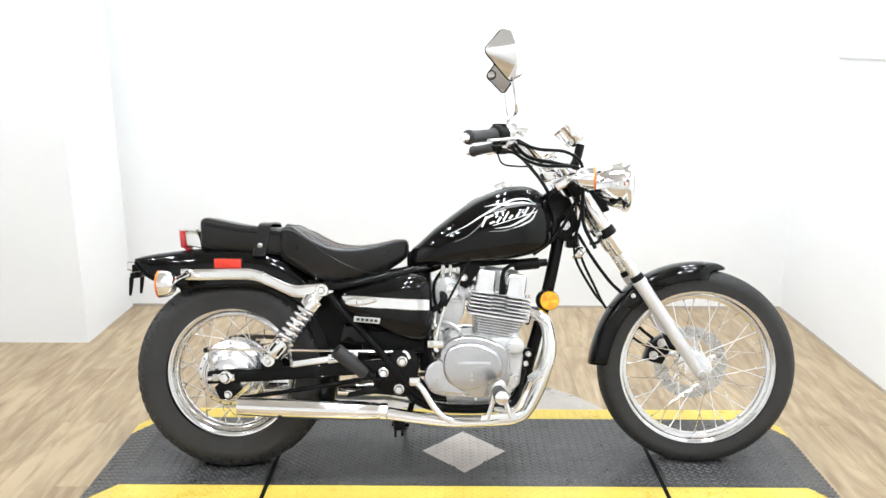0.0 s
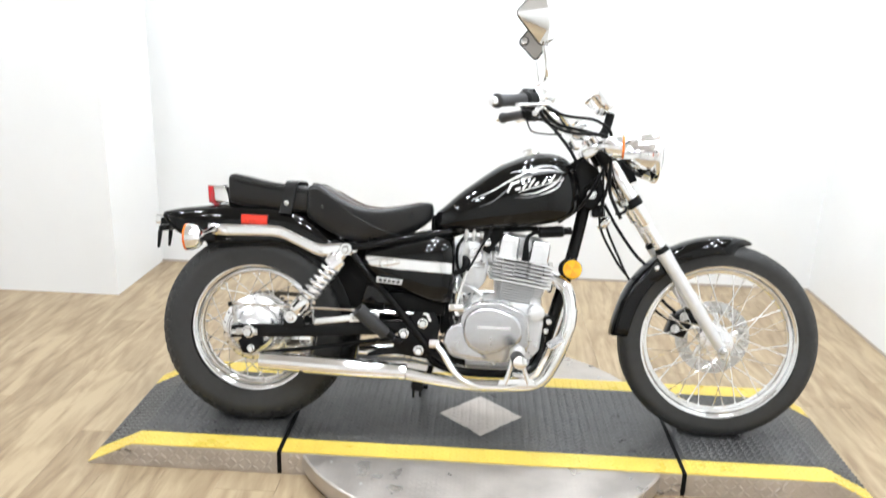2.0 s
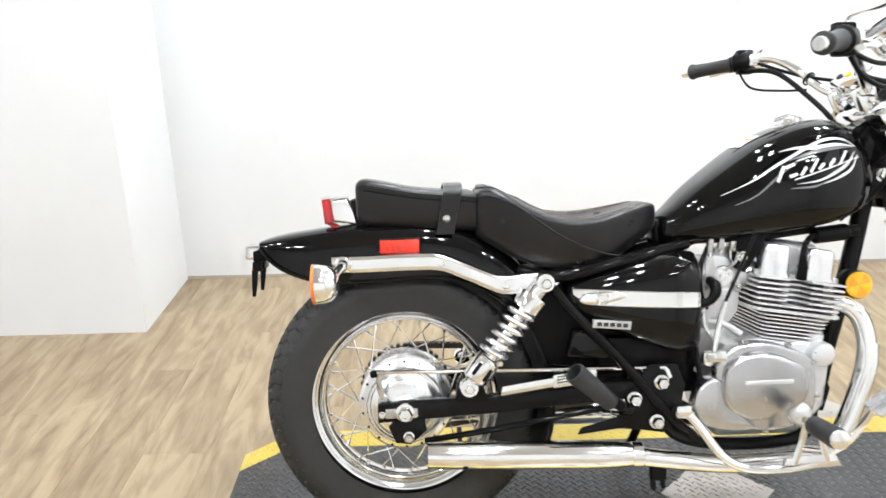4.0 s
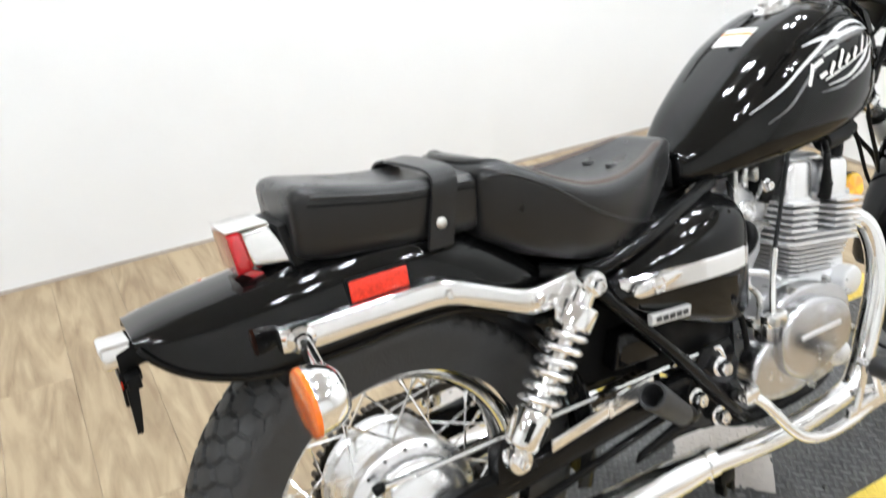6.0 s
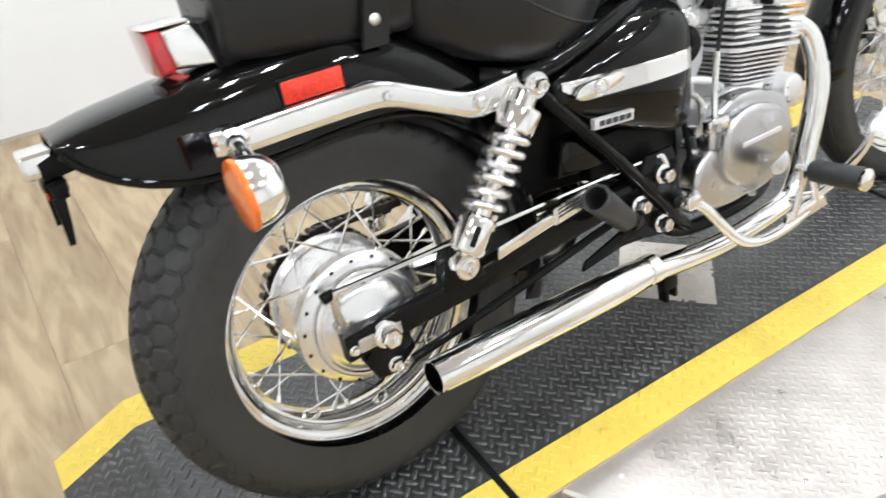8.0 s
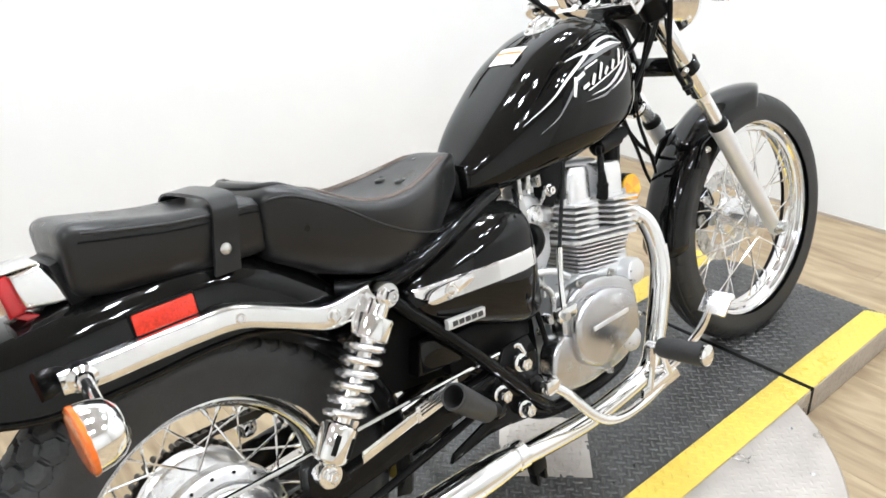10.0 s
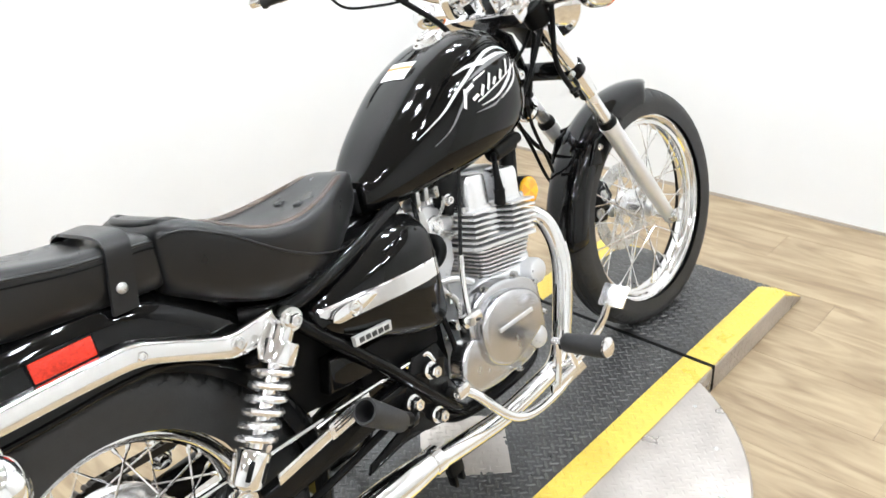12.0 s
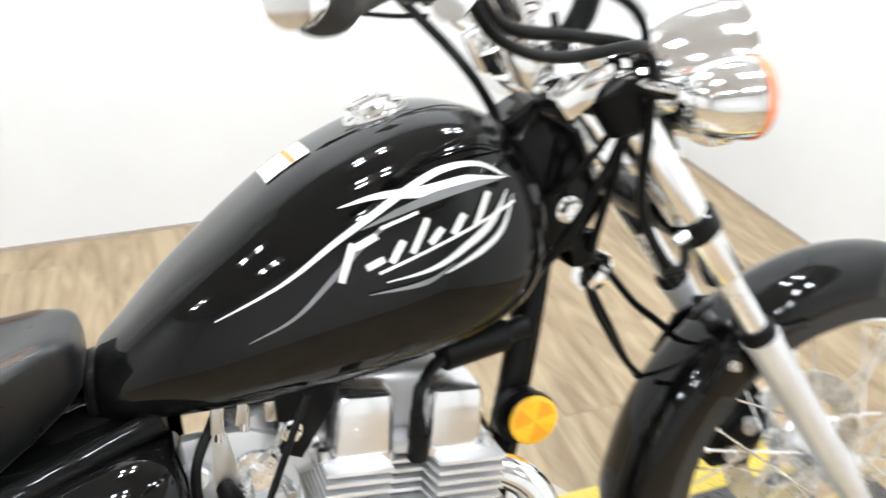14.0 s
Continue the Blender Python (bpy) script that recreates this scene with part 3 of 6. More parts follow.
for k in range(30):
    a = 6.283185 * k / 30
    r = 0.088 + 0.01 * (k % 3)
    rod(FA + Vector((r * math.cos(a), 0.0505, r * math.sin(a))), FA + Vector((r * math.cos(a), 0.0525, r * math.sin(a))), 0.0038, 8, bm)
part("brake_disc", bm, STEEL, fw, "drilled steel brake disc")
for k in range(5):
    a = 6.283185 * k / 5
    part("carrier_arm", tube([FA + Vector((0.04 * math.cos(a), 0.05, 0.04 * math.sin(a))), FA + Vector((0.084 * math.cos(a + 0.25), 0.053, 0.084 * math.sin(a + 0.25)))], 0.009, 8, 1, flat=0.4), POLISHED, fw)

# swinging arm, axle nuts, chain guard
sw = part("swingarm", plate([(-0.066, 0.27), (-0.066, 0.308), (0.02, 0.316), (0.14, 0.318), (0.5, 0.346), (0.52, 0.325), (0.5, 0.305), (0.14, 0.28)], -0.12, -0.094, 0.005, seg=3), FRAME, bike, "black enamelled swinging arm")
part("far_arm", plate([(-0.066, 0.266), (-0.066, 0.308), (0.02, 0.316), (0.5, 0.346), (0.5, 0.296), (0.14, 0.272)], 0.094, 0.12, 0.004), FRAME, sw)
part("pivot", rod((0.5, -0.126, 0.325), (0.5, 0.126, 0.325), 0.02, 20), FRAME, sw)
bolt((-0.009, -0.122, 0.293), 0.0155, sw, h=0.026, name="axle_nut")
part("adjuster", box(-0.05, -0.125, 0.281, 0.017, -0.12, 0.302, 0.002), STEEL, sw, "steel chain adjuster plate")
bolt((-0.057, -0.12, 0.288), 0.006, sw, h=0.008)
bolt((0.124, -0.147, 0.346), 0.0095, sw, h=0.014, name="shock_bolt")
part("shock_bracket", plate([(0.095, 0.31), (0.165, 0.31), (0.15, 0.352), (0.135, 0.372), (0.115, 0.372), (0.1, 0.35)], -0.126, -0.096, 0.003), FRAME, sw)
part("chain_guard", plate([(0.19, 0.321), (0.3, 0.336), (0.3, 0.355), (0.194, 0.34)], -0.1245, -0.1205, 0.001), CHROME, sw, "chromed cover strip on the swinging arm")
lab = part("maker_plate", plate([(0.3, 0.333), (0.39, 0.344), (0.39, 0.371), (0.3, 0.36)], -0.1255, -0.1215, 0.001), POLISHED, sw, "silver sticker with small dark print")
for i, (w, z) in enumerate(((0.07, 0.0195), (0.06, 0.0135), (0.066, 0.0075))):
    x0 = 0.308
    part("print_bar", plate([(x0, 0.336 + z), (x0 + w, 0.336 + z + w * 0.12), (x0 + w, 0.3385 + z + w * 0.12), (x0, 0.3385 + z)], -0.1261, -0.1256), INK, lab)
part("stay_bracket", plate([(-0.03, 0.225), (-0.045, 0.26), (-0.03, 0.275), (0.03, 0.275), (0.035, 0.25), (0.0, 0.222)], -0.118, -0.1, 0.003), FRAME, sw, "black stay bracket below the axle")
bolt((-0.003, -0.118, 0.239), 0.0095, sw, h=0.014)
part("left_shock_bolt", rod((0.124, 0.1, 0.346), (0.124, 0.147, 0.346), 0.011, 12), CHROME, sw)
part("torque_rod", tube([(0.03, -0.108, 0.225), (0.2, -0.112, 0.25), (0.44, -0.115, 0.29)], 0.007, 10, 4), FRAME, sw, "black brake torque rod")
part("brake_rod", rod((-0.065, -0.114, 0.377), (0.525, -0.114, 0.366), 0.0042, 8), CHROME, sw, "thin chromed brake rod")


def shock(side, name):
    """A chromed damper with its coil, leaning forward."""
    a, b = Vector((0.124, 0.132 * side, 0.346)), Vector((0.284, 0.129 * side, 0.557))
    d = (b - a).normalized()
    l = (b - a).length
    body = part(name, lathe([(0, 0), (0.012, 0.0), (0.016, 0.012), (0.024, 0.016), (0.027, 0.022), (0.027, 0.066), (0.0245, 0.071), (0.008, 0.073), (0.0135, 0.0735), (0.0135, l - 0.07), (0.028, l - 0.069), (0.031, l - 0.066), (0.0315, l - 0.038), (0.03, l - 0.034), (0.018, l - 0.032), (0.017, l), (0, l)], 28, a, d), CHROME, bike, "chromed rear shock absorber")
    q = Vector((0, 0, 1)).rotation_difference(d)
    turns, n = 6.2, 130
    pts = []
    for k in range(n + 1):
        t = k / n
        ang = turns * 6.283185 * t
        pts.append(a + q @ Vector((0.0262 * math.cos(ang), 0.0262 * math.sin(ang), 0.075 + (l - 0.146) * t)))
    part("spring", tube(pts, 0.0056, 8, 0), POLISHED, body, "chromed coil spring")
    for p, nm in ((a, "lower_eye"), (b, "upper_eye")):
        part(nm, lathe([(0.006, -0.017), (0.018, -0.017), (0.02, -0.014), (0.02, 0.014), (0.018, 0.017), (0.006, 0.017)], 24, p, (0, 1, 0), close=True), CHROME, body)
    for k in (-1, 1):
        part("body_slot", box(-0.004, -0.029, 0.028, 0.004, -0.0245, 0.058, 0.002, m=Matrix.Translation(a) @ q.to_matrix().to_4x4() @ Matrix.Rotation(0.5 * k, 4, "Z")), SATIN, body)
    bolt(b + Vector((0, 0.017 * side, 0)), 0.0105, body, (0, side, 0), 0.014, name="cap_nut")


shock(-1, "shock_absorber")
shock(1, "far_shock_absorber")

# rear fender: pressed skirt with a flared tail, and the inner mudguard over the tyre
FEND = smooth_table([(-0.305, 0.650, 0.640, 0.055), (-0.286, 0.656, 0.615, 0.066), (-0.253, 0.663, 0.590, 0.074), (-0.208, 0.669, 0.572, 0.08), (-0.153, 0.676, 0.562, 0.084), (-0.062, 0.684, 0.562, 0.086), (0.04, 0.686, 0.566, 0.086), (0.122, 0.668, 0.556, 0.086), (0.194, 0.63, 0.515, 0.086), (0.246, 0.585, 0.47, 0.084)], 4)
CROSS = [(1.0, 0.0), (1.005, 0.25), (1.0, 0.5), (0.97, 0.68), (0.9, 0.82), (0.78, 0.91), (0.58, 0.97), (0.3, 0.995), (0.0, 1.0)]
bm = bmesh.new()
rings = []
for x, zt, zb, w in FEND:
    half = [(w * a, zb + (zt - zb) * b) for a, b in CROSS]
    outer = [(x, -y, z) for y, z in half] + [(x, y, z) for y, z in half[-2::-1]]
    inner = [(x, y * 0.955, z - 0.004 if abs(y) < w * 0.9 else z) for _, y, z in outer[::-1]]
    rings.append(outer + inner)
skin(bm, rings)
fender = part("rear_fender", bm, PAINT, bike, "gloss black rear fender with a flared tail", 50)
bm = bmesh.new()
edge = [(x, zb, w) for x, zt, zb, w in FEND[:34]]
for s in (-1, 1):
    tube([(x, s * (w + 0.0022), zb + 0.0025) for x, zb, w in edge[1:]], 0.0044, 8, 0, bm)
part("rolled_edge", bm, PAINT, fender)
bm = bmesh.new()
rings = []
for k in range(25):
    a = radians(-18 + 138 * k / 24)
    r = 0.328
    rings.append([(RA.x + (r + dz) * math.cos(a), y, RA.z + (r + dz) * math.sin(a)) for y, dz in ((-0.076, -0.045), (-0.078, -0.02), (-0.066, -0.004), (0, 0.004), (0.066, -0.004), (0.078, -0.02), (0.076, -0.045), (0.07, -0.02), (0.05, -0.008), (0, -0.002), (-0.05, -0.008), (-0.07, -0.02))])
skin(bm, rings)
part("inner_mudguard", bm, FRAME, fender, "black inner mudguard over the tyre", 50)
for s in (-1, 1):
    r = part("side_reflector", box(-0.051, s * 0.085 - 0.006, 0.6215, 0.031, s * 0.086 + 0.006, 0.6495, 0.0025), RED, fender, "rectangular red side reflector")
    part("reflector_frame", box(-0.0535, s * 0.084 - 0.005, 0.619, 0.0335, s * 0.084 + 0.004, 0.652, 0.002), SATIN, fender)

# rear lamp
tl = part("tail_lamp", plate([(-0.15, 0.687), (-0.156, 0.733), (-0.118, 0.736), (-0.088, 0.678)], -0.041, 0.041, 0.006, seg=3), CHROME, bike, "chromed tail lamp with a red lens")
part("lens", plate([(-0.168, 0.682), (-0.173, 0.734), (-0.156, 0.735), (-0.149, 0.684)], -0.043, 0.043, 0.006, seg=3), DEEPRED, tl, "deep red tail lens")
part("visor", plate([(-0.175, 0.739), (-0.12, 0.739), (-0.12, 0.7362), (-0.173, 0.7362)], -0.041, 0.041, 0.001), CHROME, tl)
part("lower_lens", plate([(-0.163, 0.682), (-0.15, 0.684), (-0.128, 0.672), (-0.138, 0.665)], -0.036, 0.036, 0.002), DEEPRED, tl)
part("seat_stay", plate([(-0.1, 0.675), (-0.112, 0.732), (-0.1, 0.734), (-0.07, 0.67)], -0.05, 0.05, 0.003), SATIN, tl, "black bracket behind the seat")
# lamp and bracket for the plate
pl = part("plate_bracket", plate([(-0.335, 0.628), (-0.335, 0.606), (-0.285, 0.61), (-0.262, 0.636), (-0.3, 0.64)], -0.028, 0.028, 0.003), SATIN, bike, "black number plate bracket without a plate")
pl.location = (0.01, 0, 0)
part("plate_lamp", box(-0.352, -0.026, 0.61, -0.296, 0.026, 0.64, 0.005, seg=3), CHROME, pl, "chromed plate lamp")
part("bracket_web", plate([(-0.333, 0.602), (-0.316, 0.606), (-0.316, 0.588), (-0.331, 0.586)], -0.049, 0.049, 0.002), SATIN, pl)
part("red_strip", box(-0.3375, -0.03, 0.586, -0.3355, 0.03, 0.594, 0.0005), RED, pl, "thin red reflector strip")
part("lamp_base", box(-0.338, -0.026, 0.588, -0.312, 0.026, 0.605, 0.003), SATIN, pl)
for s in (-1, 1):
    part("prong", plate([(-0.335, 0.59), (-0.321, 0.59), (-0.3245, 0.56), (-0.329, 0.534), (-0.336, 0.534)], s * 0.046 - 0.003, s * 0.046 + 0.003, 0.001), SATIN, pl)
    bolt((-0.258, s * 0.069, 0.612), 0.005, pl, (0, s, 0), 0.005)


def signal(p, axis, stem, name, label, k=1.0, deep=0.044):
    """A chromed bowl with an orange lens that faces along the axis, on a short stalk."""
    ax = Vector(axis).normalized()
    b = part(name, lathe([(0, -deep), (0.012 * k, -deep * 0.98), (0.024 * k, -deep * 0.87), (0.033 * k, -deep * 0.65), (0.0375 * k, -deep * 0.35), (0.0385 * k, -0.004), (0.0385 * k, 0.002), (0.036 * k, 0.003), (0, 0.003)], 40, p, ax), CHROME, bike, label)
    part("lens", lathe([(0, 0.009), (0.014 * k, 0.0088), (0.026 * k, 0.0082), (0.035 * k, 0.0074), (0.0388 * k, 0.006), (0.0396 * k, 0.0045), (0.0396 * k, 0.0005), (0, 0.0005)], 40, p, ax), ORANGE, b, "orange signal lens")
    base = Vector(p) - ax * 0.025
    part("stalk", tube([base, (base + Vector(stem)) / 2 + Vector((0, 0, 0.002)), stem], 0.0095, 14, 3), CHROME, b)
    part("collar", lathe([(0.012, -0.006), (0.017, -0.006), (0.018, 0.004), (0.012, 0.008)], 24, stem, base - Vector(stem)), CHROME, b)
    return b


for s in (-1, 1):
    signal((-0.167, s * 0.226, 0.581), (-1, 0, -0.03), (-0.126, s * 0.1, 0.603), "rear_signal", "chromed rear turn signal with an orange lens")

# fender struts: pressed chrome rails down to the shock mounts
RAIL = [(-0.15, 0.604, 0.01404), (-0.115, 0.601, 0.01638), (-0.075, 0.601, 0.01697), (0.015, 0.603, 0.01697), (0.072, 0.601, 0.01697), (0.12, 0.583, 0.01697), (0.17, 0.561, 0.01755), (0.2, 0.551, 0.01872), (0.24, 0.552, 0.01989), (0.29, 0.556, 0.01989), (0.312, 0.556, 0.01521)]
for s in (-1, 1):
    bm = bmesh.new()
    rings = []
    tab = smooth_table(RAIL, 4)
    for x, z, h in tab:
        y = s * (0.088 + 0.018 * min(1, max(0, (x + 0.05) / 0.26)))
        rings.append([(x, y + s * a, z + b * h) for a, b in ((0.0, 1.05), (0.006, 1.04), (0.0095, 0.97), (0.0112, 0.84), (0.0118, 0.4), (0.0118, -0.4), (0.0112, -0.84), (0.0095, -0.97), (0.006, -1.04), (0.0, -1.05), (-0.005, -0.8), (-0.006, 0), (-0.005, 0.8))])
    skin(bm, rings)
    rail = part("fender_rail", bm, CHROME, bike, "chromed fender rail", 50)
    bolt((0.075, s * 0.106, 0.599), 0.007, rail, (0, s, 0), 0.007)
    bolt((0.205, s * 0.117, 0.553), 0.0085, rail, (0, s, 0), 0.008)
    part("mount_plate", plate([(0.205, 0.54), (0.205, 0.566), (0.25, 0.571), (0.295, 0.575), (0.316, 0.562), (0.312, 0.546), (0.29, 0.538), (0.245, 0.539)], s * 0.113 - 0.003, s * 0.113 + 0.004, 0.002, round_n=3), CHROME, rail, "chromed shock mount plate")

# ---- seats ----
def seat_loft(stations, cross, n=5):
    bm = bmesh.new()
    rings = []
    for row in smooth_table(stations, n):
        x, zt, zb, w, dish = row
        half = []
        for a, b in cross:
            half.append((w * a, zb + (zt - zb) * b))
        ring = [(x, -y, z) for y, z in half] + [(x, y, z) for y, z in half[-2::-1]]
        ring = [(x + 0.0, y, z - dish * max(0, 1 - (abs(y) / (w * 0.8)) ** 2) * (1 if z > zb + (zt - zb) * 0.7 else 0)) for _, y, z in ring]
        rings.append(ring)
    skin(bm, rings)
    return bm


SEATX = [(0.0, 0.0), (0.45, -0.01), (0.74, 0.02), (0.86, 0.08), (0.92, 0.3), (0.965, 0.55), (0.99, 0.76), (0.995, 0.86), (0.985, 0.9), (0.93, 0.955), (0.84, 0.985), (0.6, 1.0), (0.3, 1.0), (0.0, 1.0)]
PILL = [(-0.1, 0.755, 0.705, 0.05, 0), (-0.096, 0.769, 0.69, 0.074, 0), (-0.08, 0.776, 0.681, 0.08, 0), (-0.04, 0.769, 0.674, 0.084, 0.002), (0.03, 0.755, 0.668, 0.087, 0.004), (0.09, 0.749, 0.664, 0.089, 0.003), (0.14, 0.745, 0.661, 0.089, 0), (0.152, 0.738, 0.664, 0.086, 0), (0.158, 0.725, 0.68, 0.078, 0)]
pil = part("pillion_seat", seat_loft(PILL, SEATX), VINYL, bike, "black vinyl pillion seat", 60)
SOLO = [(0.146, 0.722, 0.672, 0.06, 0), (0.152, 0.741, 0.65, 0.088, 0), (0.165, 0.75, 0.64, 0.1, 0), (0.19, 0.75, 0.625, 0.11, 0), (0.22, 0.736, 0.607, 0.12, 0.003), (0.26, 0.713, 0.59, 0.13, 0.008), (0.31, 0.692, 0.576, 0.135, 0.012), (0.37, 0.685, 0.575, 0.128, 0.012), (0.43, 0.691, 0.588, 0.107, 0.008), (0.48, 0.701, 0.612, 0.078, 0.003), (0.515, 0.708, 0.634, 0.058, 0), (0.535, 0.704, 0.652, 0.045, 0), (0.541, 0.69, 0.664, 0.03, 0)]
solo = part("rider_seat", seat_loft(SOLO, SEATX), VINYL, bike, "black vinyl dished rider seat", 60)


def piping(tab, frac_a, frac_b, x0, x1, parent):
    for s in (-1, 1):
        pts = [(x, s * (w * frac_a + 0.0006), zb + (zt - zb) * frac_b) for x, zt, zb, w, _ in smooth_table(tab, 5) if x0 <= x <= x1]
        part("piping", tube(pts, 0.0022, 8, 0), VINYL, parent, "stitched seam piping")


piping(PILL, 0.995, 0.86, -0.075, 0.15, pil)
# dark tube coloured as the shadow line in the groove below the piping
for s in (-1, 1):
    pts = [(x, s * (w * 0.99 + 0.0002), zb + (zt - zb) * 0.75) for x, zt, zb, w, _ in smooth_table(PILL, 5) if -0.082 <= x <= 0.15]
    part("seam", tube(pts, 0.0014, 6, 0), SEAM, pil, "stitched seam groove drawn as a dark shadow line")
piping(SOLO, 0.995, 0.86, 0.155, 0.245, solo)
for s in (-1, 1):
    tab = smooth_table(SOLO, 5)
    pts = []
    for x, zt, zb, w, _ in tab:
        if 0.24 <= x <= 0.452:
            f = 0.86 - ((x - 0.24) / 0.21) ** 1.4 * 0.8
            a = 0.995 - 0.1 * (0.86 - f)
            pts.append((x, s * (w * a + 0.001), zb + (zt - zb) * f))
    part("piping", tube(pts, 0.0022, 8, 0), VINYL, solo, "stitched seam piping")
for x, y, z in ((0.335, -0.035, 0.677), (0.335, 0.035, 0.677), (0.43, -0.028, 0.685), (0.43, 0.028, 0.685)):
    part("button", lathe([(0.011, -0.002), (0.009, 0.0012), (0.004, 0.0025), (0, 0.0028)], 16, (x, y, z), (0, 0, 1)), VINYL, solo, "upholstery button")
# the rolled edge of the dish, rubbed brown
for s in (-1, 1):
    pts, rad = [], []
    rows = [r for r in smooth_table(SOLO, 5) if 0.2 <= r[0] <= 0.525]
    for i, (x, zt, zb, w, _) in enumerate(rows):
        pts.append((x, s * w * 0.77, zt - 0.0068))
        e = min(i, len(rows) - 1 - i) / 6
        rad.append(0.009 * min(1, 0.3 + e))
    part("worn_roll", tube(pts, rad, 12, 0, flat=1.0), WORN, solo, "edge roll rubbed brown", 80)
part("seat_lip", tube([(0.215, -0.088, 0.735), (0.185, -0.082, 0.747), (0.168, -0.06, 0.7485), (0.163, 0, 0.749), (0.168, 0.06, 0.7485), (0.185, 0.082, 0.747), (0.215, 0.088, 0.735)], [0.003, 0.0065, 0.007, 0.007, 0.007, 0.0065, 0.003], 12, 5), VINYL, solo, "raised rear lip of the seat", 80)
# strap over the pillion
bm = bmesh.new()
loop = [(-0.086, 0.66), (-0.088, 0.7), (-0.092, 0.735), (-0.086, 0.75), (-0.06, 0.757), (0, 0.757), (0.06, 0.757), (0.086, 0.75), (0.092, 0.735), (0.088, 0.7), (0.086, 0.66)]
rings = []
for p in catmull([(0, y, z) for y, z in loop], 4):
    lean = 0.02 * (p.z - 0.66) / 0.1
    o = Vector((0, p.y, p.z - 0.71)).normalized() * 0.005
    rings.append([(0.066 + lean, p.y, p.z), (0.104 + lean, p.y, p.z), (0.103 + lean, p.y + o.y, p.z + o.z), (0.067 + lean, p.y + o.y, p.z + o.z)])
skin(bm, rings)
part("grab_strap", bm, VINYL, pil, "black strap with a steel stud", 45)
for s in (-1, 1):
    part("stud", lathe([(0, 0.006), (0.004, 0.0055), (0.0075, 0.003), (0.0085, 0)], 20, (0.089, s * 0.091, 0.69), (0, s, 0)), STEEL, pil, "round steel stud")

# ---- tank ----
TANK = smooth_table([(0.545, 0.66, 0.628, 0.03), (0.552, 0.678, 0.622, 0.048), (0.575, 0.698, 0.622, 0.066), (0.62, 0.74, 0.625, 0.09), (0.68, 0.787, 0.63, 0.11), (0.74, 0.829, 0.636, 0.123), (0.8, 0.857, 0.642, 0.131), (0.85, 0.872, 0.65, 0.134), (0.9, 0.876, 0.66, 0.13), (0.94, 0.865, 0.672, 0.119), (0.97, 0.84, 0.688, 0.1), (0.99, 0.8, 0.71, 0.075), (0.996, 0.77, 0.73, 0.05)], 5)
TX = [(0.0, 0.03), (0.3, 0.02), (0.62, 0.0), (0.8, 0.015), (0.9, 0.07), (0.97, 0.18), (1.0, 0.32), (0.99, 0.46), (0.955, 0.6), (0.89, 0.74), (0.785, 0.86), (0.62, 0.94), (0.36, 0.988), (0.0, 1.0)]


def tank_point(x, h):
    """The tank's right flank at (x, h)."""
    zt, zb, w = lerp(TANK, x)
    f = max(0.0, min(1.0, (h - zb) / (zt - zb)))
    for (a0, b0), (a1, b1) in zip(TX[3:], TX[4:]):
        if b0 <= f <= b1:
            return -w * (a0 + (a1 - a0) * (f - b0) / (b1 - b0))
    return -w * 0.8


bm = bmesh.new()
rings = []
fine = [(p.x, p.y) for p in catmull([(a, b, 0) for a, b in TX], 3)]
for x, zt, zb, w in TANK:
    half = [(w * a, zb + (zt - zb) * b) for a, b in fine]
    rings.append([(x, -y, z) for y, z in half] + [(x, y, z) for y, z in half[-2:0:-1]])
skin(bm, rings)
tank = part("fuel_tank", bm, PAINT, bike, "gloss black teardrop fuel tank with silver flame graphic", 60)
part("tank_mount", box(0.536, -0.034, 0.618, 0.566, 0.034, 0.67, 0.011, seg=4), SATIN, tank, "black rubber tank mount")
cap = part("fuel_cap", lathe([(0, 0.014), (0.013, 0.0135), (0.022, 0.011), (0.0235, 0.006), (0.031, 0.0045), (0.033, 0.0), (0.033, -0.008)], 36, (0.84, 0, 0.87), (-0.35, 0, 1)), CHROME, tank, "chromed fuel cap")
part("cap_lug", box(-0.018, -0.004, 0.011, 0.018, 0.004, 0.019, 0.002, m=Matrix.Translation((0.834, 0, 0.868)) @ Matrix.Rotation(radians(-19), 4, "Y")), CHROME, cap)


def flank_strip(pts, width, mat, name, n=10, lift=0.0012):
    """A painted stripe that lies on the tank's flank; width tapers from tail to head."""
    bm = bmesh.new()
    path = catmull([(x - 0.002, 0, h + 0.014) for x, h in pts], n)
    last = None
    for i, p in enumerate(path):
        d = path[min(i + 1, len(path) - 1)] - path[max(i - 1, 0)]
        nrm = Vector((-d.z, 0, d.x)).normalized()
        t = i / (len(path) - 1)
        f = t * (len(width) - 1)
        k = min(int(f), len(width) - 2)
        w = width[k] + (width[k + 1] - width[k]) * (f - k)
        row = []
        for s in (-0.5, -0.17, 0.17, 0.5):
            x, h = p.x + nrm.x * w * s, p.z + nrm.z * w * s
            y = tank_point(x, h) - lift
            row.append(bm.verts.new((x, y, h)))
        if last:
            for a in range(3):
                bm.faces.new((last[a], last[a + 1], row[a + 1], row[a]))
        last = row
    return part(name, bm, mat, tank, sharp=80)


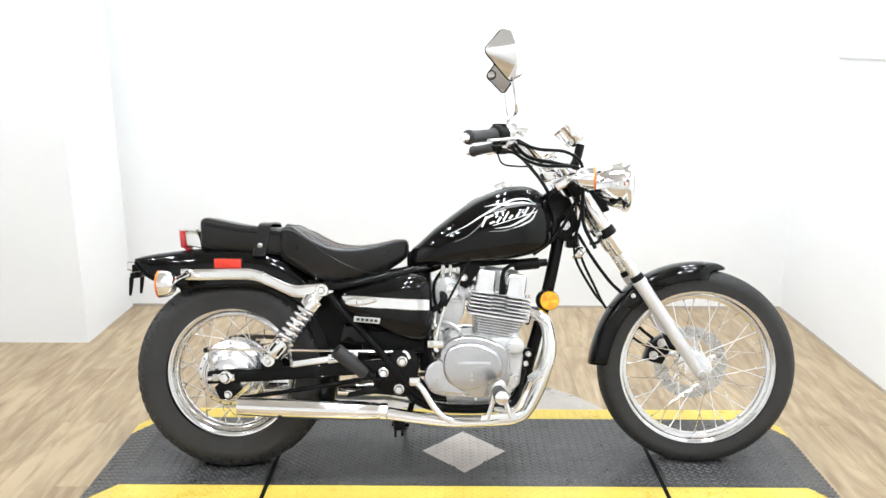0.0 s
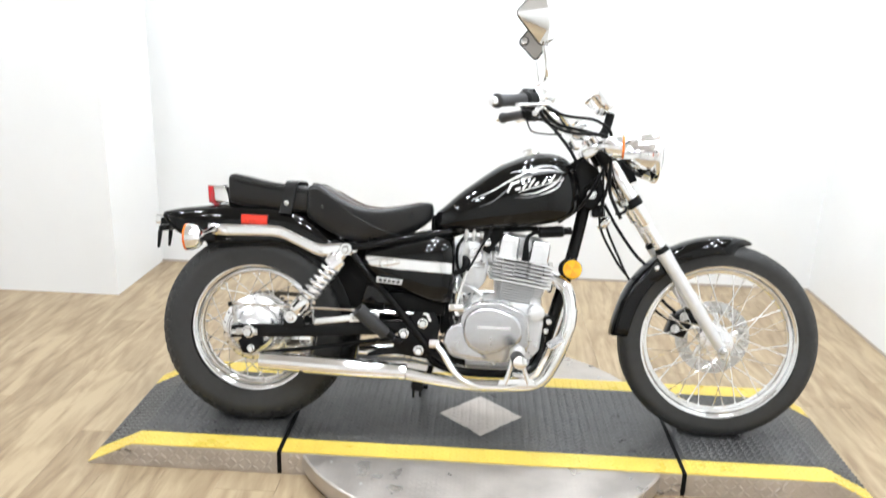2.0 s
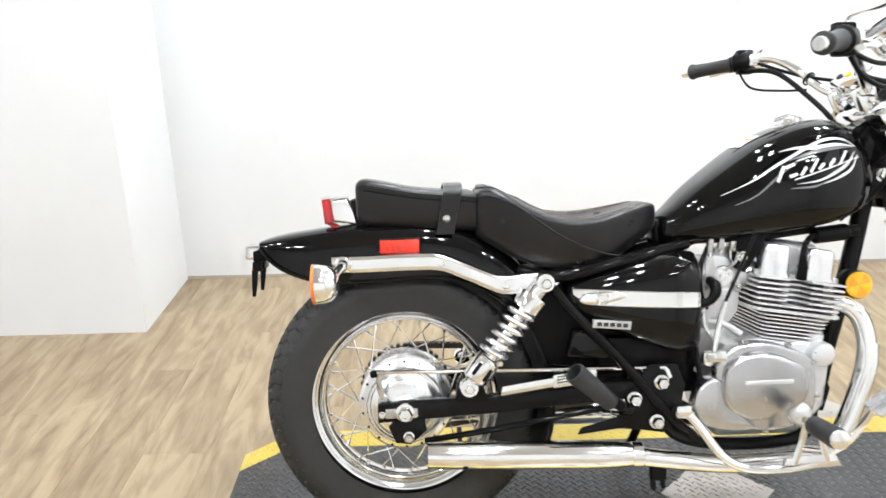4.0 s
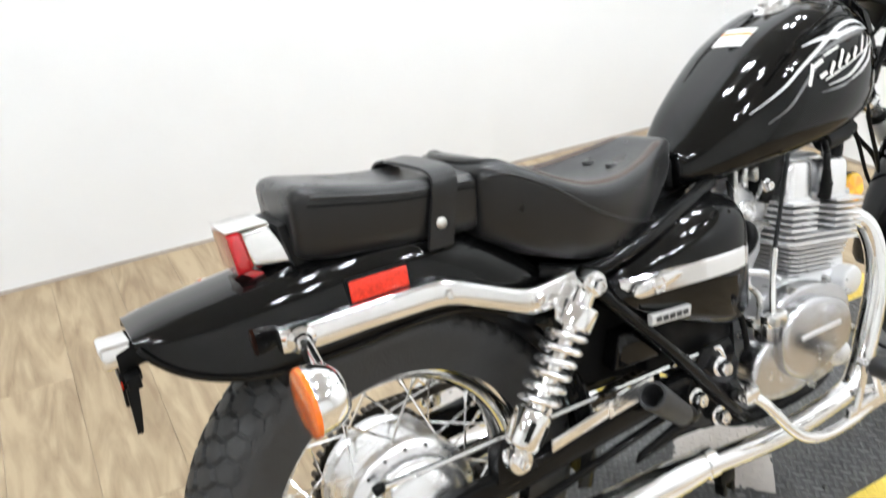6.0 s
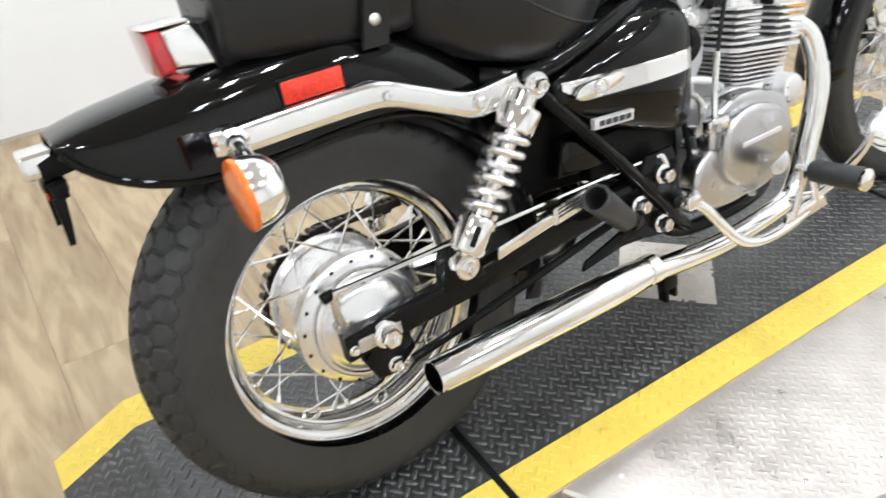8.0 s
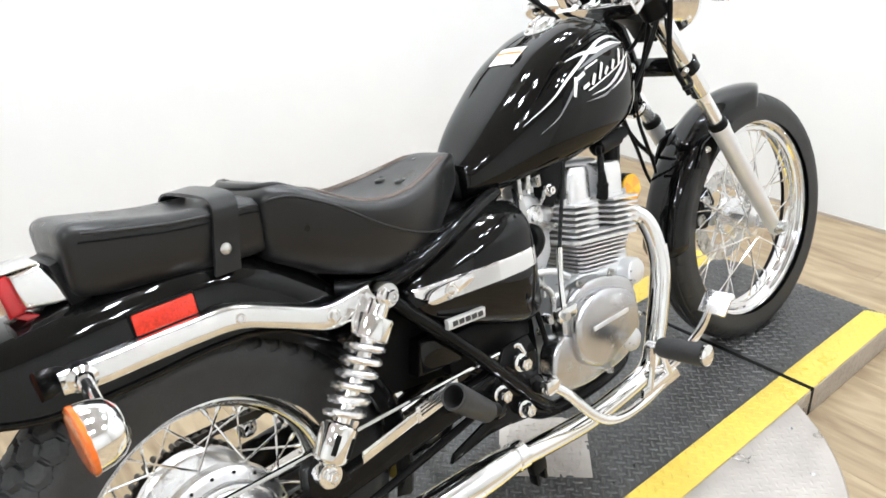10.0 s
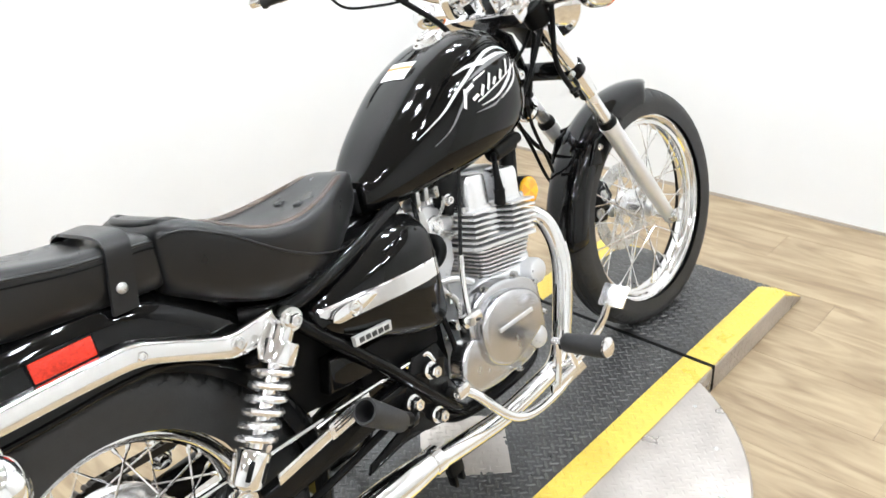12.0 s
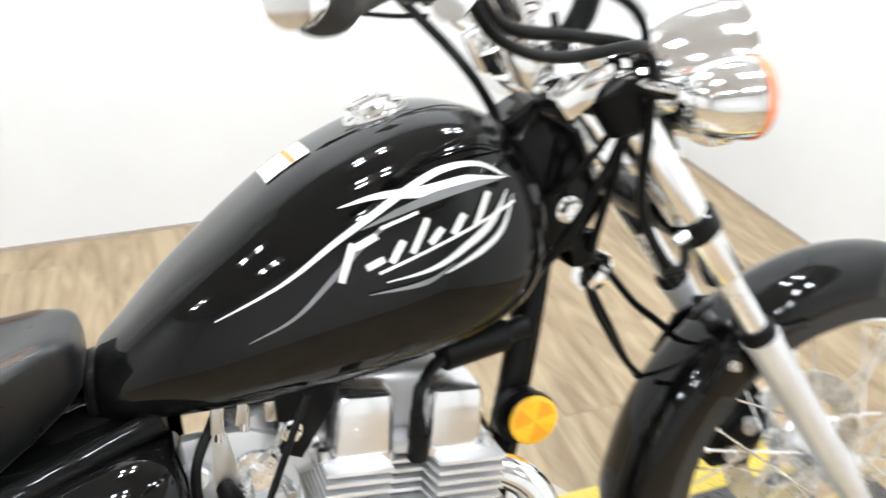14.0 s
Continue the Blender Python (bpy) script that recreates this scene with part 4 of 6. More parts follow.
FLAMES = [([(0.66, 0.706), (0.72, 0.735), (0.765, 0.764), (0.8, 0.784), (0.835, 0.803), (0.87, 0.816), (0.905, 0.816), (0.934, 0.8)], (0.001, 0.003, 0.005, 0.006, 0.006, 0.006, 0.004, 0.001), SILVERINK),
          ([(0.775, 0.793), (0.81, 0.8), (0.85, 0.8), (0.89, 0.803), (0.93, 0.801)], (0.001, 0.005, 0.01, 0.012, 0.001), SILVERINK),
          ([(0.79, 0.774), (0.825, 0.786), (0.86, 0.795), (0.9, 0.8), (0.925, 0.8)], (0.001, 0.006, 0.008, 0.006, 0.001), GREYINK),
          ([(0.685, 0.686), (0.725, 0.705), (0.76, 0.735), (0.79, 0.762), (0.82, 0.78)], (0.001, 0.003, 0.005, 0.006, 0.001), GREYINK),
          ([(0.806, 0.727), (0.85, 0.734), (0.885, 0.75), (0.91, 0.766), (0.93, 0.79)], (0.001, 0.004, 0.007, 0.007, 0.001), SILVERINK),
          ([(0.86, 0.727), (0.895, 0.741), (0.92, 0.757), (0.936, 0.785)], (0.001, 0.006, 0.005, 0.001), SILVERINK),
          ([(0.79, 0.718), (0.84, 0.722), (0.87, 0.735)], (0.001, 0.005, 0.001), GREYINK)]
for i, (pts, w, ink) in enumerate(FLAMES):
    flank_strip(pts, w, ink, "flame_stripe", lift=0.0012 + 0.0003 * i)
# the script emblem, as plain slanted strokes
for x0, h0, x1, h1, w in ((0.767, 0.732, 0.781, 0.764, 0.0075), (0.782, 0.76, 0.802, 0.768, 0.0075), (0.79, 0.742, 0.806, 0.748, 0.0075), (0.812, 0.744, 0.824, 0.762, 0.0075), (0.831, 0.75, 0.848, 0.778, 0.0065), (0.848, 0.756, 0.86, 0.768, 0.0075), (0.87, 0.761, 0.882, 0.777, 0.0075), (0.892, 0.765, 0.909, 0.792, 0.0065), (0.8, 0.736, 0.936, 0.779, 0.0032), (0.806, 0.774, 0.84, 0.784, 0.0035)):
    flank_strip([(x0, h0), ((x0 + x1) / 2, (h0 + h1) / 2), (x1, h1)], (w * 0.8, w * 0.85, w * 0.8), WHITE, "emblem_stroke", 4, lift=0.0036)
# warning label on the top


def top_patch(x0, x1, y0, y1, mat, name, lift):
    bm = bmesh.new()
    rows = []
    for i in range(7):
        row = []
        for j in range(7):
            x, y = x0 + (x1 - x0) * i / 6, y0 + (y1 - y0) * j / 6
            zt, zb, w = lerp(TANK, x)
            a = abs(y) / w
            z = zt
            for (a0, b0), (a1, b1) in zip(fine[::-1], fine[::-1][1:]):
                if a0 <= a <= a1:
                    z = zb + (zt - zb) * (b0 + (b1 - b0) * (a - a0) / max(a1 - a0, 1e-6))
                    break
            row.append(bm.verts.new((x - lift * 0.4, y, z + lift)))
        rows.append(row)
    for a, b in zip(rows, rows[1:]):
        for k in range(6):
            bm.faces.new((a[k], a[k + 1], b[k + 1], b[k]))
    return part(name, bm, mat, tank, sharp=80)


tagged(top_patch(0.725, 0.768, -0.03, 0.035, WHITE, "warning_label", 0.0012), "white warning label with an orange band")
top_patch(0.749, 0.755, -0.029, 0.034, LABELORANGE, "label_band", 0.0018)
top_patch(0.7605, 0.7615, -0.026, 0.03, INK, "label_line", 0.0018)
top_patch(0.732, 0.733, -0.026, 0.028, INK, "label_line", 0.0018)
top_patch(0.74, 0.741, -0.026, 0.02, INK, "label_line", 0.0018)

# ---- frame ----
fr = part("frame", tube([(1.028, 0, 0.77), (1.0, 0, 0.62), (0.968, 0, 0.48), (0.93, 0, 0.34), (0.9, 0, 0.22)], 0.0195, 16, 5), FRAME, bike, "black enamelled tube frame")
part("head_tube", rod((1.062, 0, 0.735), (0.985, 0, 0.86), 0.033, 24, bevel=0.004), FRAME, fr)
part("head_gusset", plate([(0.962, 0.725), (0.964, 0.82), (1.0, 0.862), (1.05, 0.835), (1.08, 0.75), (1.038, 0.7)], -0.04, 0.04, 0.008, seg=3), FRAME, fr)
part("backbone", tube([(1.0, 0, 0.8), (0.85, 0, 0.72), (0.6, 0, 0.62), (0.45, 0, 0.58)], 0.022, 14, 4), FRAME, fr)
for s in (-1, 1):
    part("cradle_tube", tube([(0.9, s * 0.02, 0.25), (0.86, s * 0.07, 0.2), (0.78, s * 0.085, 0.185), (0.64, s * 0.09, 0.19), (0.56, s * 0.1, 0.22), (0.52, s * 0.11, 0.28)], 0.014, 12, 4), FRAME, fr)
    part("seat_tube", tube([(0.305, s * 0.116, 0.54), (0.338, s * 0.122, 0.499), (0.435, s * 0.124, 0.394), (0.548, s * 0.122, 0.26), (0.6, s * 0.105, 0.212)], 0.0115, 12, 5, flat=1.0), FRAME, fr, "black diagonal frame tube")
    part("seat_rail", tube([(0.6, s * 0.06, 0.62), (0.45, s * 0.1, 0.59), (0.31, s * 0.112, 0.565), (0.24, s * 0.075, 0.575)], 0.013, 12, 4), FRAME, fr)
    part("pivot_plate", plate([(0.49, 0.235), (0.435, 0.262), (0.44, 0.285), (0.475, 0.335), (0.5, 0.375), (0.56, 0.375), (0.578, 0.33), (0.56, 0.25), (0.53, 0.228)], s * 0.118 - 0.004, s * 0.118 + 0.004, 0.002), FRAME, fr, "black pivot plate")
    for x, z, r in ((0.524, 0.34, 0.0125), (0.514, 0.256, 0.0125), (0.467, 0.306, 0.0125)):
        bolt((x, s * 0.128, z), r, fr, (0, s, 0), 0.022)
bolt((1.032, -0.04, 0.752), 0.012, fr, h=0.014)
part("front_engine_mount", plate([(0.9, 0.3), (0.9, 0.36), (0.945, 0.37), (0.93, 0.29)], -0.03, 0.03, 0.003), FRAME, fr)
for z in (0.315, 0.345):
    bolt((0.905 + (z - 0.3) * 0.3, -0.03, z), 0.0075, fr, h=0.01)
refl = part("round_reflector", lathe([(0.031, -0.008), (0.031, 0.001), (0.029, 0.002), (0.029, -0.001)], 40, (0.982, -0.046, 0.516), (0, -1, 0)), SATIN, bike, "round amber side reflector")
lens = part("lens", lathe([(0.0295, 0.0), (0.0295, 0.005), (0.026, 0.007), (0, 0.007)], 40, (0.982, -0.046, 0.516), (0, -1, 0)), AMBER, refl, "amber reflector lens")
for k in range(6):
    a0, a1 = 1.0472 * k + 0.2, 1.0472 * (k + 1) + 0.2
    bm = bmesh.new()
    c = bm.verts.new((0.982, -0.0538, 0.516))
    e = [bm.verts.new((0.982 + 0.0255 * math.cos(a), -0.0532 - (0.0022 if i == 1 and k % 2 else 0), 0.516 + 0.0255 * math.sin(a))) for i, a in enumerate((a0, (a0 + a1) / 2, a1))]
    bm.faces.new((c, e[0], e[1]))
    bm.faces.new((c, e[1], e[2]))
    part("lens_sector", bm, AMBER if k % 2 else AMBERDEEP, lens, sharp=5)
part("backing", lathe([(0.033, 0.0), (0.033, 0.014), (0, 0.014)], 32, (0.974, -0.024, 0.516), (0, -1, 0)), SATIN, refl)
part("stay", rod((0.975, -0.034, 0.516), (0.978, 0.0, 0.516), 0.008, 10), SATIN, refl)

# ---- side covers ----
for s in (-1, 1):
    # a pressed shell: flat flank, shoulder rolling in towards the seat
    COV = [(0.33, 0.548, 0.53, 0.505, 0.112), (0.336, 0.556, 0.536, 0.496, 0.12), (0.355, 0.564, 0.543, 0.48, 0.128), (0.42, 0.58, 0.553, 0.45, 0.136), (0.5, 0.597, 0.564, 0.42, 0.142), (0.56, 0.606, 0.571, 0.4, 0.141), (0.598, 0.606, 0.57, 0.402, 0.132), (0.61, 0.6, 0.564, 0.412, 0.122), (0.614, 0.586, 0.556, 0.43, 0.11)]
    bm = bmesh.new()
    rings = []
    for x, zt, zs, zb, w in smooth_table(COV, 4):
        prof = [(0.05, zt - 0.002), (w - 0.055, zt), (w - 0.038, zt - 0.003), (w - 0.02, zs + (zt - zs) * 0.6), (w - 0.007, zs + (zt - zs) * 0.2), (w - 0.001, zs - 0.01), (w, zs - 0.03), (w, (zs + zb) / 2), (w - 0.003, zb + 0.02), (w - 0.01, zb + 0.006), (w - 0.02, zb), (0.05, zb)]
        rings.append([(x, s * y, z) for y, z in prof])
    skin(bm, rings)
    cv = part("side_cover", bm, PAINT, bike, "gloss black side cover with a chrome band", 50)
    bm = bmesh.new()
    rows = []
    for i in range(25):
        t = i / 24
        x = 0.343 + (0.606 - 0.343) * t
        zt, zb = 0.54 - 0.012 * t, (0.506 - 0.014 * t) if t > 0.1 else 0.526 - 0.02 * t / 0.1
        y = s * (lerp(COV, x)[3] - 0.0005)
        rows.append([(x, y, zb), (x, y + s * 0.003, zb + 0.003), (x, y + s * 0.003, zt - 0.003), (x, y, zt)])
    skin(bm, rows)
    part("chrome_band", bm, CHROME, cv, "chromed band")
    part("band_emblem", lathe([(0, 0.006), (0.006, 0.0055), (0.0095, 0.002), (0.01, 0)], 24, (0.4, s * 0.139, 0.521), (0, s, 0)), CHROME, cv, "chromed emblem")
    part("emblem_wing", plate([(0.352, 0.517), (0.362, 0.53), (0.395, 0.534), (0.43, 0.532), (0.452, 0.525), (0.43, 0.515), (0.395, 0.509), (0.365, 0.51)], s * 0.139 - 0.004, s * 0.139 + 0.003, 0.002, round_n=3), CHROME, cv)
    part("emblem_ring", lathe([(0.01, 0), (0.0135, 0), (0.0135, 0.005), (0.0115, 0.007), (0.01, 0.005)], 28, (0.4, s * 0.139, 0.521), (0, s, 0), close=True), CHROME, cv)
    bg = part("badge", plate([(0.379, 0.462), (0.456, 0.455), (0.459, 0.471), (0.38, 0.478)], s * 0.1405 - 0.0055, s * 0.1405 + 0.0055, 0.002), BADGE, cv, "silver badge with dark bars")
    for i in range(5):
        x = 0.3875 + i * 0.0133
        part("badge_bar", box(x, s * 0.1466 - 0.0008, 0.4655 - 0.0012 * i, x + 0.0098, s * 0.1466 + 0.0008, 0.4733 - 0.0012 * i), INK, bg)
part("battery_box", box(0.35, -0.06, 0.42, 0.6, 0.06, 0.6, 0.008), SATIN, bike, "black battery and airbox housing")
part("lower_box", box(0.4, -0.1, 0.36, 0.59, 0.1, 0.43, 0.008), SATIN, bike, "black plastic lower tray")
part("inner_panel", plate([(0.235, 0.5), (0.26, 0.57), (0.44, 0.57), (0.6, 0.5), (0.6, 0.36), (0.44, 0.35), (0.3, 0.37)], -0.075, 0.075, 0.006), SATIN, bike, "black inner fender and battery panel")
part("tool_cover", plate([(0.33, 0.395), (0.345, 0.45), (0.38, 0.45), (0.43, 0.4), (0.42, 0.385)], -0.112, -0.075, 0.008, seg=3), PAINT, bike, "small gloss black tool cover")
for s in (-1, 1):
    part("tank_seam", tube([(x, s * (w * 0.66), zb + 0.001) for x, zt, zb, w in TANK[4:-6]], 0.0035, 8, 0), PAINT, tank, "folded lower tank seam")
part("wiring_loom", tube([(0.62, -0.05, 0.625), (0.7, -0.07, 0.628), (0.78, -0.065, 0.632), (0.88, -0.05, 0.64)], 0.008, 10, 4), SATIN, bike, "black wiring loom under the tank")

# ---- engine: cases, finned twin cylinder leaning forward, head and carburettor ----
TILT_M = Matrix.Translation((0.815, 0, 0.4)) @ Matrix.Rotation(radians(9), 4, "Y")
eng = part("engine", plate([(0.64, 0.275), (0.645, 0.36), (0.67, 0.405), (0.74, 0.416), (0.88, 0.408), (0.895, 0.35), (0.885, 0.265), (0.85, 0.225), (0.7, 0.215), (0.65, 0.235)], -0.1, 0.1, 0.012, seg=3), ALLOY, bike, "cast alloy twin-cylinder engine")
part("clutch_cover", plate([(0.636, 0.335), (0.642, 0.378), (0.68, 0.41), (0.735, 0.416), (0.79, 0.404), (0.838, 0.378), (0.85, 0.325), (0.842, 0.262), (0.79, 0.232), (0.73, 0.228), (0.68, 0.245), (0.645, 0.285)], -0.136, -0.098, 0.008, seg=3, round_n=3), COVER, eng, "cast alloy clutch cover", 50)
part("cover_face", plate([(0.648, 0.335), (0.656, 0.37), (0.686, 0.393), (0.73, 0.399), (0.775, 0.388), (0.814, 0.364), (0.827, 0.325), (0.814, 0.29), (0.775, 0.272), (0.74, 0.258), (0.7, 0.258), (0.665, 0.278), (0.65, 0.305)], -0.157, -0.132, 0.011, seg=4, round_n=4), COVER, eng, "polished rounded cover face", 50)
part("sprocket_cover", plate([(0.588, 0.285), (0.598, 0.32), (0.622, 0.343), (0.65, 0.34), (0.665, 0.3), (0.7, 0.262), (0.725, 0.24), (0.7, 0.232), (0.655, 0.234), (0.61, 0.248)], -0.142, -0.1, 0.008, seg=3, round_n=3), COVER, eng, "smooth lower alloy cover", 50)
part("cover_boss", lathe([(0, 0.012), (0.012, 0.012), (0.016, 0.009), (0.021, 0.006), (0.024, 0)], 32, (0.815, -0.136, 0.262), (0, -1, 0)), ALLOY, eng)
part("cover_emblem", box(0.69, -0.1592, 0.334, 0.79, -0.1565, 0.342, 0.0008), ALLOY, eng, "raised bar emblem on the cover")
for x, z in ((0.64, 0.385), (0.7, 0.418), (0.79, 0.41), (0.845, 0.37), (0.852, 0.3), (0.835, 0.245), (0.745, 0.226)):
    bolt((x, -0.126, z), 0.0055, eng, h=0.012, mat=STEEL)
part("lever_clamp", box(0.6, -0.165, 0.385, 0.648, -0.148, 0.408, 0.004), CHROME, eng, "chromed clutch lever clamp")
part("clamp_nut", rod((0.612, -0.163, 0.397), (0.612, -0.174, 0.397), 0.008, 6), STEEL, eng)
part("lever_shaft", rod((0.63, -0.155, 0.395), (0.645, -0.1, 0.37), 0.009, 14), STEEL, eng)
part("far_cover", plate([(0.62, 0.26), (0.62, 0.38), (0.68, 0.42), (0.8, 0.41), (0.84, 0.33), (0.8, 0.25), (0.7, 0.235)], 0.098, 0.14, 0.014, seg=3, round_n=3), POLISHED, eng)
part("filter_cover", lathe([(0, 0.03), (0.018, 0.0295), (0.024, 0.027), (0.0265, 0.022), (0.0265, 0)], 36, (0.868, -0.1, 0.383), (0, -1, 0)), ALLOY, eng, "round alloy cap")
part("front_lug", plate([(0.85, 0.25), (0.845, 0.32), (0.885, 0.34), (0.905, 0.3), (0.89, 0.25)], -0.09, -0.05, 0.006), FRAME, eng)
bolt((0.872, -0.09, 0.285), 0.009, eng, h=0.012)
part("sump", box(0.66, -0.07, 0.195, 0.86, 0.07, 0.235, 0.01), ALLOY, eng)
part("barrel_base", box(-0.08, -0.098, -0.012, 0.062, 0.098, 0.006, 0.006, m=TILT_M), ALLOY, eng)
part("base_boss", rod(TILT_M @ Vector((0.05, -0.085, 0.0)), TILT_M @ Vector((0.05, -0.085, 0.032)), 0.018, 16, bevel=0.004), ALLOY, eng)
# this core and the head's are coloured dark for shade in the fin gaps
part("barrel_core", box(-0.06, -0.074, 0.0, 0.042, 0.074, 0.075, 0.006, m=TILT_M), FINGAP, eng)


def fin(z, x0, x1, hy, t=0.0034, notch=None):
    """One thin cooling fin; notch leaves a slot for the spark plug on the near side."""
    if notch:
        ring = [(x0, -hy), (notch[0], -hy), (notch[0], -hy + 0.032), (notch[1], -hy + 0.032), (notch[1] + 0.006, -hy), (x1, -hy), (x1, hy), (x0, hy)]
    else:
        ring = [(x0, -hy + 0.01), (x0 + 0.01, -hy), (x1 - 0.01, -hy), (x1, -hy + 0.01), (x1, hy), (x0, hy)]
    bm = bmesh.new()
    low = [bm.verts.new(TILT_M @ Vector((a, b, z - t / 2))) for a, b in ring]
    mid = [bm.verts.new(TILT_M @ Vector((a, b, z + t / 2))) for a, b in ring]
    for k in range(len(ring)):
        j = (k + 1) % len(ring)
        bm.faces.new((low[k], low[j], mid[j], mid[k]))
    bm.faces.new(low[::-1])
    bm.faces.new(mid)
    return part("cooling_fin", bm, ALLOY, eng)


for i in range(7):
    f = i / 6
    fin(0.01 + i * 0.0082, -0.07 - 0.012 * f, 0.056 + 0.014 * f, 0.1 + 0.006 * f)
fin(0.07, -0.104, 0.084, 0.116, 0.0065)
for i in range(6):
    fin(0.0815 + i * 0.0112, -0.102, 0.084, 0.113, 0.0042, notch=(-0.036, 0.006) if i else None)
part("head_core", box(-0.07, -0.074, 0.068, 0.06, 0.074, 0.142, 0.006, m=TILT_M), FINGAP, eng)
part("head_deck", box(-0.095, -0.082, 0.139, 0.075, 0.104, 0.148, 0.003, m=TILT_M), ALLOY, eng)
for x0, x1 in ((-0.096, -0.028), (-0.003, 0.066)):
    for y0, y1 in ((-0.098, 0.09),):
        bm = bmesh.new()
        rings = []
        for z, k in ((0.14, 1.08), (0.148, 1.08), (0.1485, 1.0), (0.188, 0.965), (0.2, 0.93), (0.2065, 0.85), (0.2085, 0.7)):
            cx, hx, cy, hy = (x0 + x1) / 2, (x1 - x0) / 2, (y0 + y1) / 2, (y1 - y0) / 2
            ring = []
            for a in range(28):
                t = 6.283185 * a / 28
                c, s = math.cos(t), math.sin(t)
                e = 0.28
                ring.append(TILT_M @ Vector((cx + hx * k * math.copysign(abs(c) ** e, c), cy + hy * (0.72 + 0.28 * k) * math.copysign(abs(s) ** e, s), z)))
            rings.append(ring)
        skin(bm, rings)
        part("rocker_cover", bm, POLISHED, eng, "polished rocker cover", 40)
part("cover_bridge", box(-0.07, -0.055, 0.145, 0.045, 0.085, 0.216, 0.014, m=TILT_M, seg=3), ALLOY, eng, "rounded centre of the rocker cover")
for x in (-0.1, 0.072):
    for y in (-0.085, 0.085):
        part("head_stud", lathe([(0, 0.012), (0.006, 0.011), (0.007, 0.005), (0.007, 0)], 12, TILT_M @ Vector((x, y, 0.14)), (0.15, 0, 1)), STEEL, eng)
# spark plug cap and its lead
part("spark_plug_cap", tube([TILT_M @ Vector((-0.008, -0.1, 0.142)), TILT_M @ Vector((-0.01, -0.104, 0.16)), TILT_M @ Vector((-0.016, -0.107, 0.195))], [0.0115, 0.0105, 0.007], 12, 4), SATIN, eng, "black spark plug cap")
part("cap_ring", lathe([(0.0085, -0.003), (0.0115, -0.003), (0.0115, 0.003), (0.0085, 0.003)], 18, TILT_M @ Vector((-0.01, -0.104, 0.168)), (0.1, -0.1, 1), close=True), SATIN, eng)
part("plug_lead", tube([TILT_M @ Vector((-0.016, -0.107, 0.19)), TILT_M @ Vector((-0.014, -0.104, 0.215)), (0.84, -0.1, 0.618), (0.856, -0.085, 0.627), (0.88, -0.068, 0.629)], 0.0062, 10, 6), SATIN, eng, "black ignition lead")
coil = part("ignition_coil", rod((0.87, -0.066, 0.628), (0.948, -0.058, 0.634), 0.018, 20, bevel=0.004), SATIN, bike, "black ignition coil under the tank")
part("coil_end", rod((0.945, -0.058, 0.634), (0.972, -0.055, 0.636), 0.012, 16), SATIN, coil)
# carburettor and hoses
cb = part("carburettor", box(0.655, -0.062, 0.515, 0.712, 0.05, 0.572, 0.012, seg=3), POLISHED, bike, "alloy carburettor")
part("slide_cap", rod((0.68, -0.03, 0.57), (0.675, -0.03, 0.604), 0.026, 20, bevel=0.004), ALLOY, cb)
part("cap_screw", rod((0.668, -0.05, 0.6), (0.666, -0.05, 0.609), 0.005, 8), STEEL, cb)
part("float_bowl", rod((0.685, -0.035, 0.47), (0.682, -0.035, 0.518), 0.028, 24, bevel=0.007), ALLOY, cb)
part("bowl_flange", box(0.65, -0.068, 0.512, 0.715, -0.004, 0.519, 0.003), ALLOY, cb)
part("intake", tube([(0.712, -0.03, 0.545), (0.74, -0.03, 0.548), (0.765, -0.028, 0.552)], 0.03, 18, 3), ALLOY, cb)
part("intake_clamp", lathe([(0.03, -0.006), (0.0335, -0.006), (0.0335, 0.006), (0.03, 0.006)], 24, (0.735, -0.03, 0.5475), (1, 0, 0.1), close=True), STEEL, cb)
part("air_boot", tube([(0.655, -0.01, 0.54), (0.63, -0.01, 0.535), (0.6, -0.01, 0.53)], 0.03, 18, 3), SATIN, cb)
part("throttle_drum", lathe([(0, 0.008), (0.008, 0.007), (0.009, 0.003), (0.021, 0.003), (0.023, 0), (0.021, -0.004)], 28, (0.676, -0.066, 0.548), (0, -1, 0)), POLISHED, cb)
part("throttle_bracket", plate([(0.636, 0.52), (0.64, 0.6), (0.652, 0.604), (0.66, 0.56), (0.655, 0.52)], -0.07, -0.064, 0.001), STEEL, cb)
part("choke_lever", tube([(0.68, -0.07, 0.56), (0.7, -0.075, 0.58), (0.705, -0.075, 0.6)], 0.0035, 8, 3), STEEL, cb)
part("idle_screw", rod((0.7, -0.062, 0.53), (0.704, -0.09, 0.526), 0.0055, 10, bevel=0.001), STEEL, cb)
part("vacuum_pipe", tube([(0.62, -0.06, 0.5), (0.612, -0.085, 0.47), (0.616, -0.08, 0.43)], 0.004, 8, 4), SATIN, cb)
part("drain_pipe", tube([(0.685, -0.035, 0.472), (0.68, -0.06, 0.45), (0.66, -0.075, 0.4)], 0.004, 8, 4), STEEL, cb)
for k in range(4):
    bolt((0.662 + 0.014 * k, -0.062, 0.524 + 0.014 * (k % 3)), 0.004, cb, h=0.008, mat=STEEL)
for s in (-1, 1):
    bolt((0.66 if s < 0 else 0.706, -0.068, 0.5155), 0.0035, cb, h=0.005, mat=STEEL)
part("fuel_hose", tube([(0.645, -0.06, 0.61), (0.622, -0.085, 0.575), (0.622, -0.085, 0.52), (0.64, -0.07, 0.48)], 0.005, 10, 5), SATIN, cb, "black fuel hose")
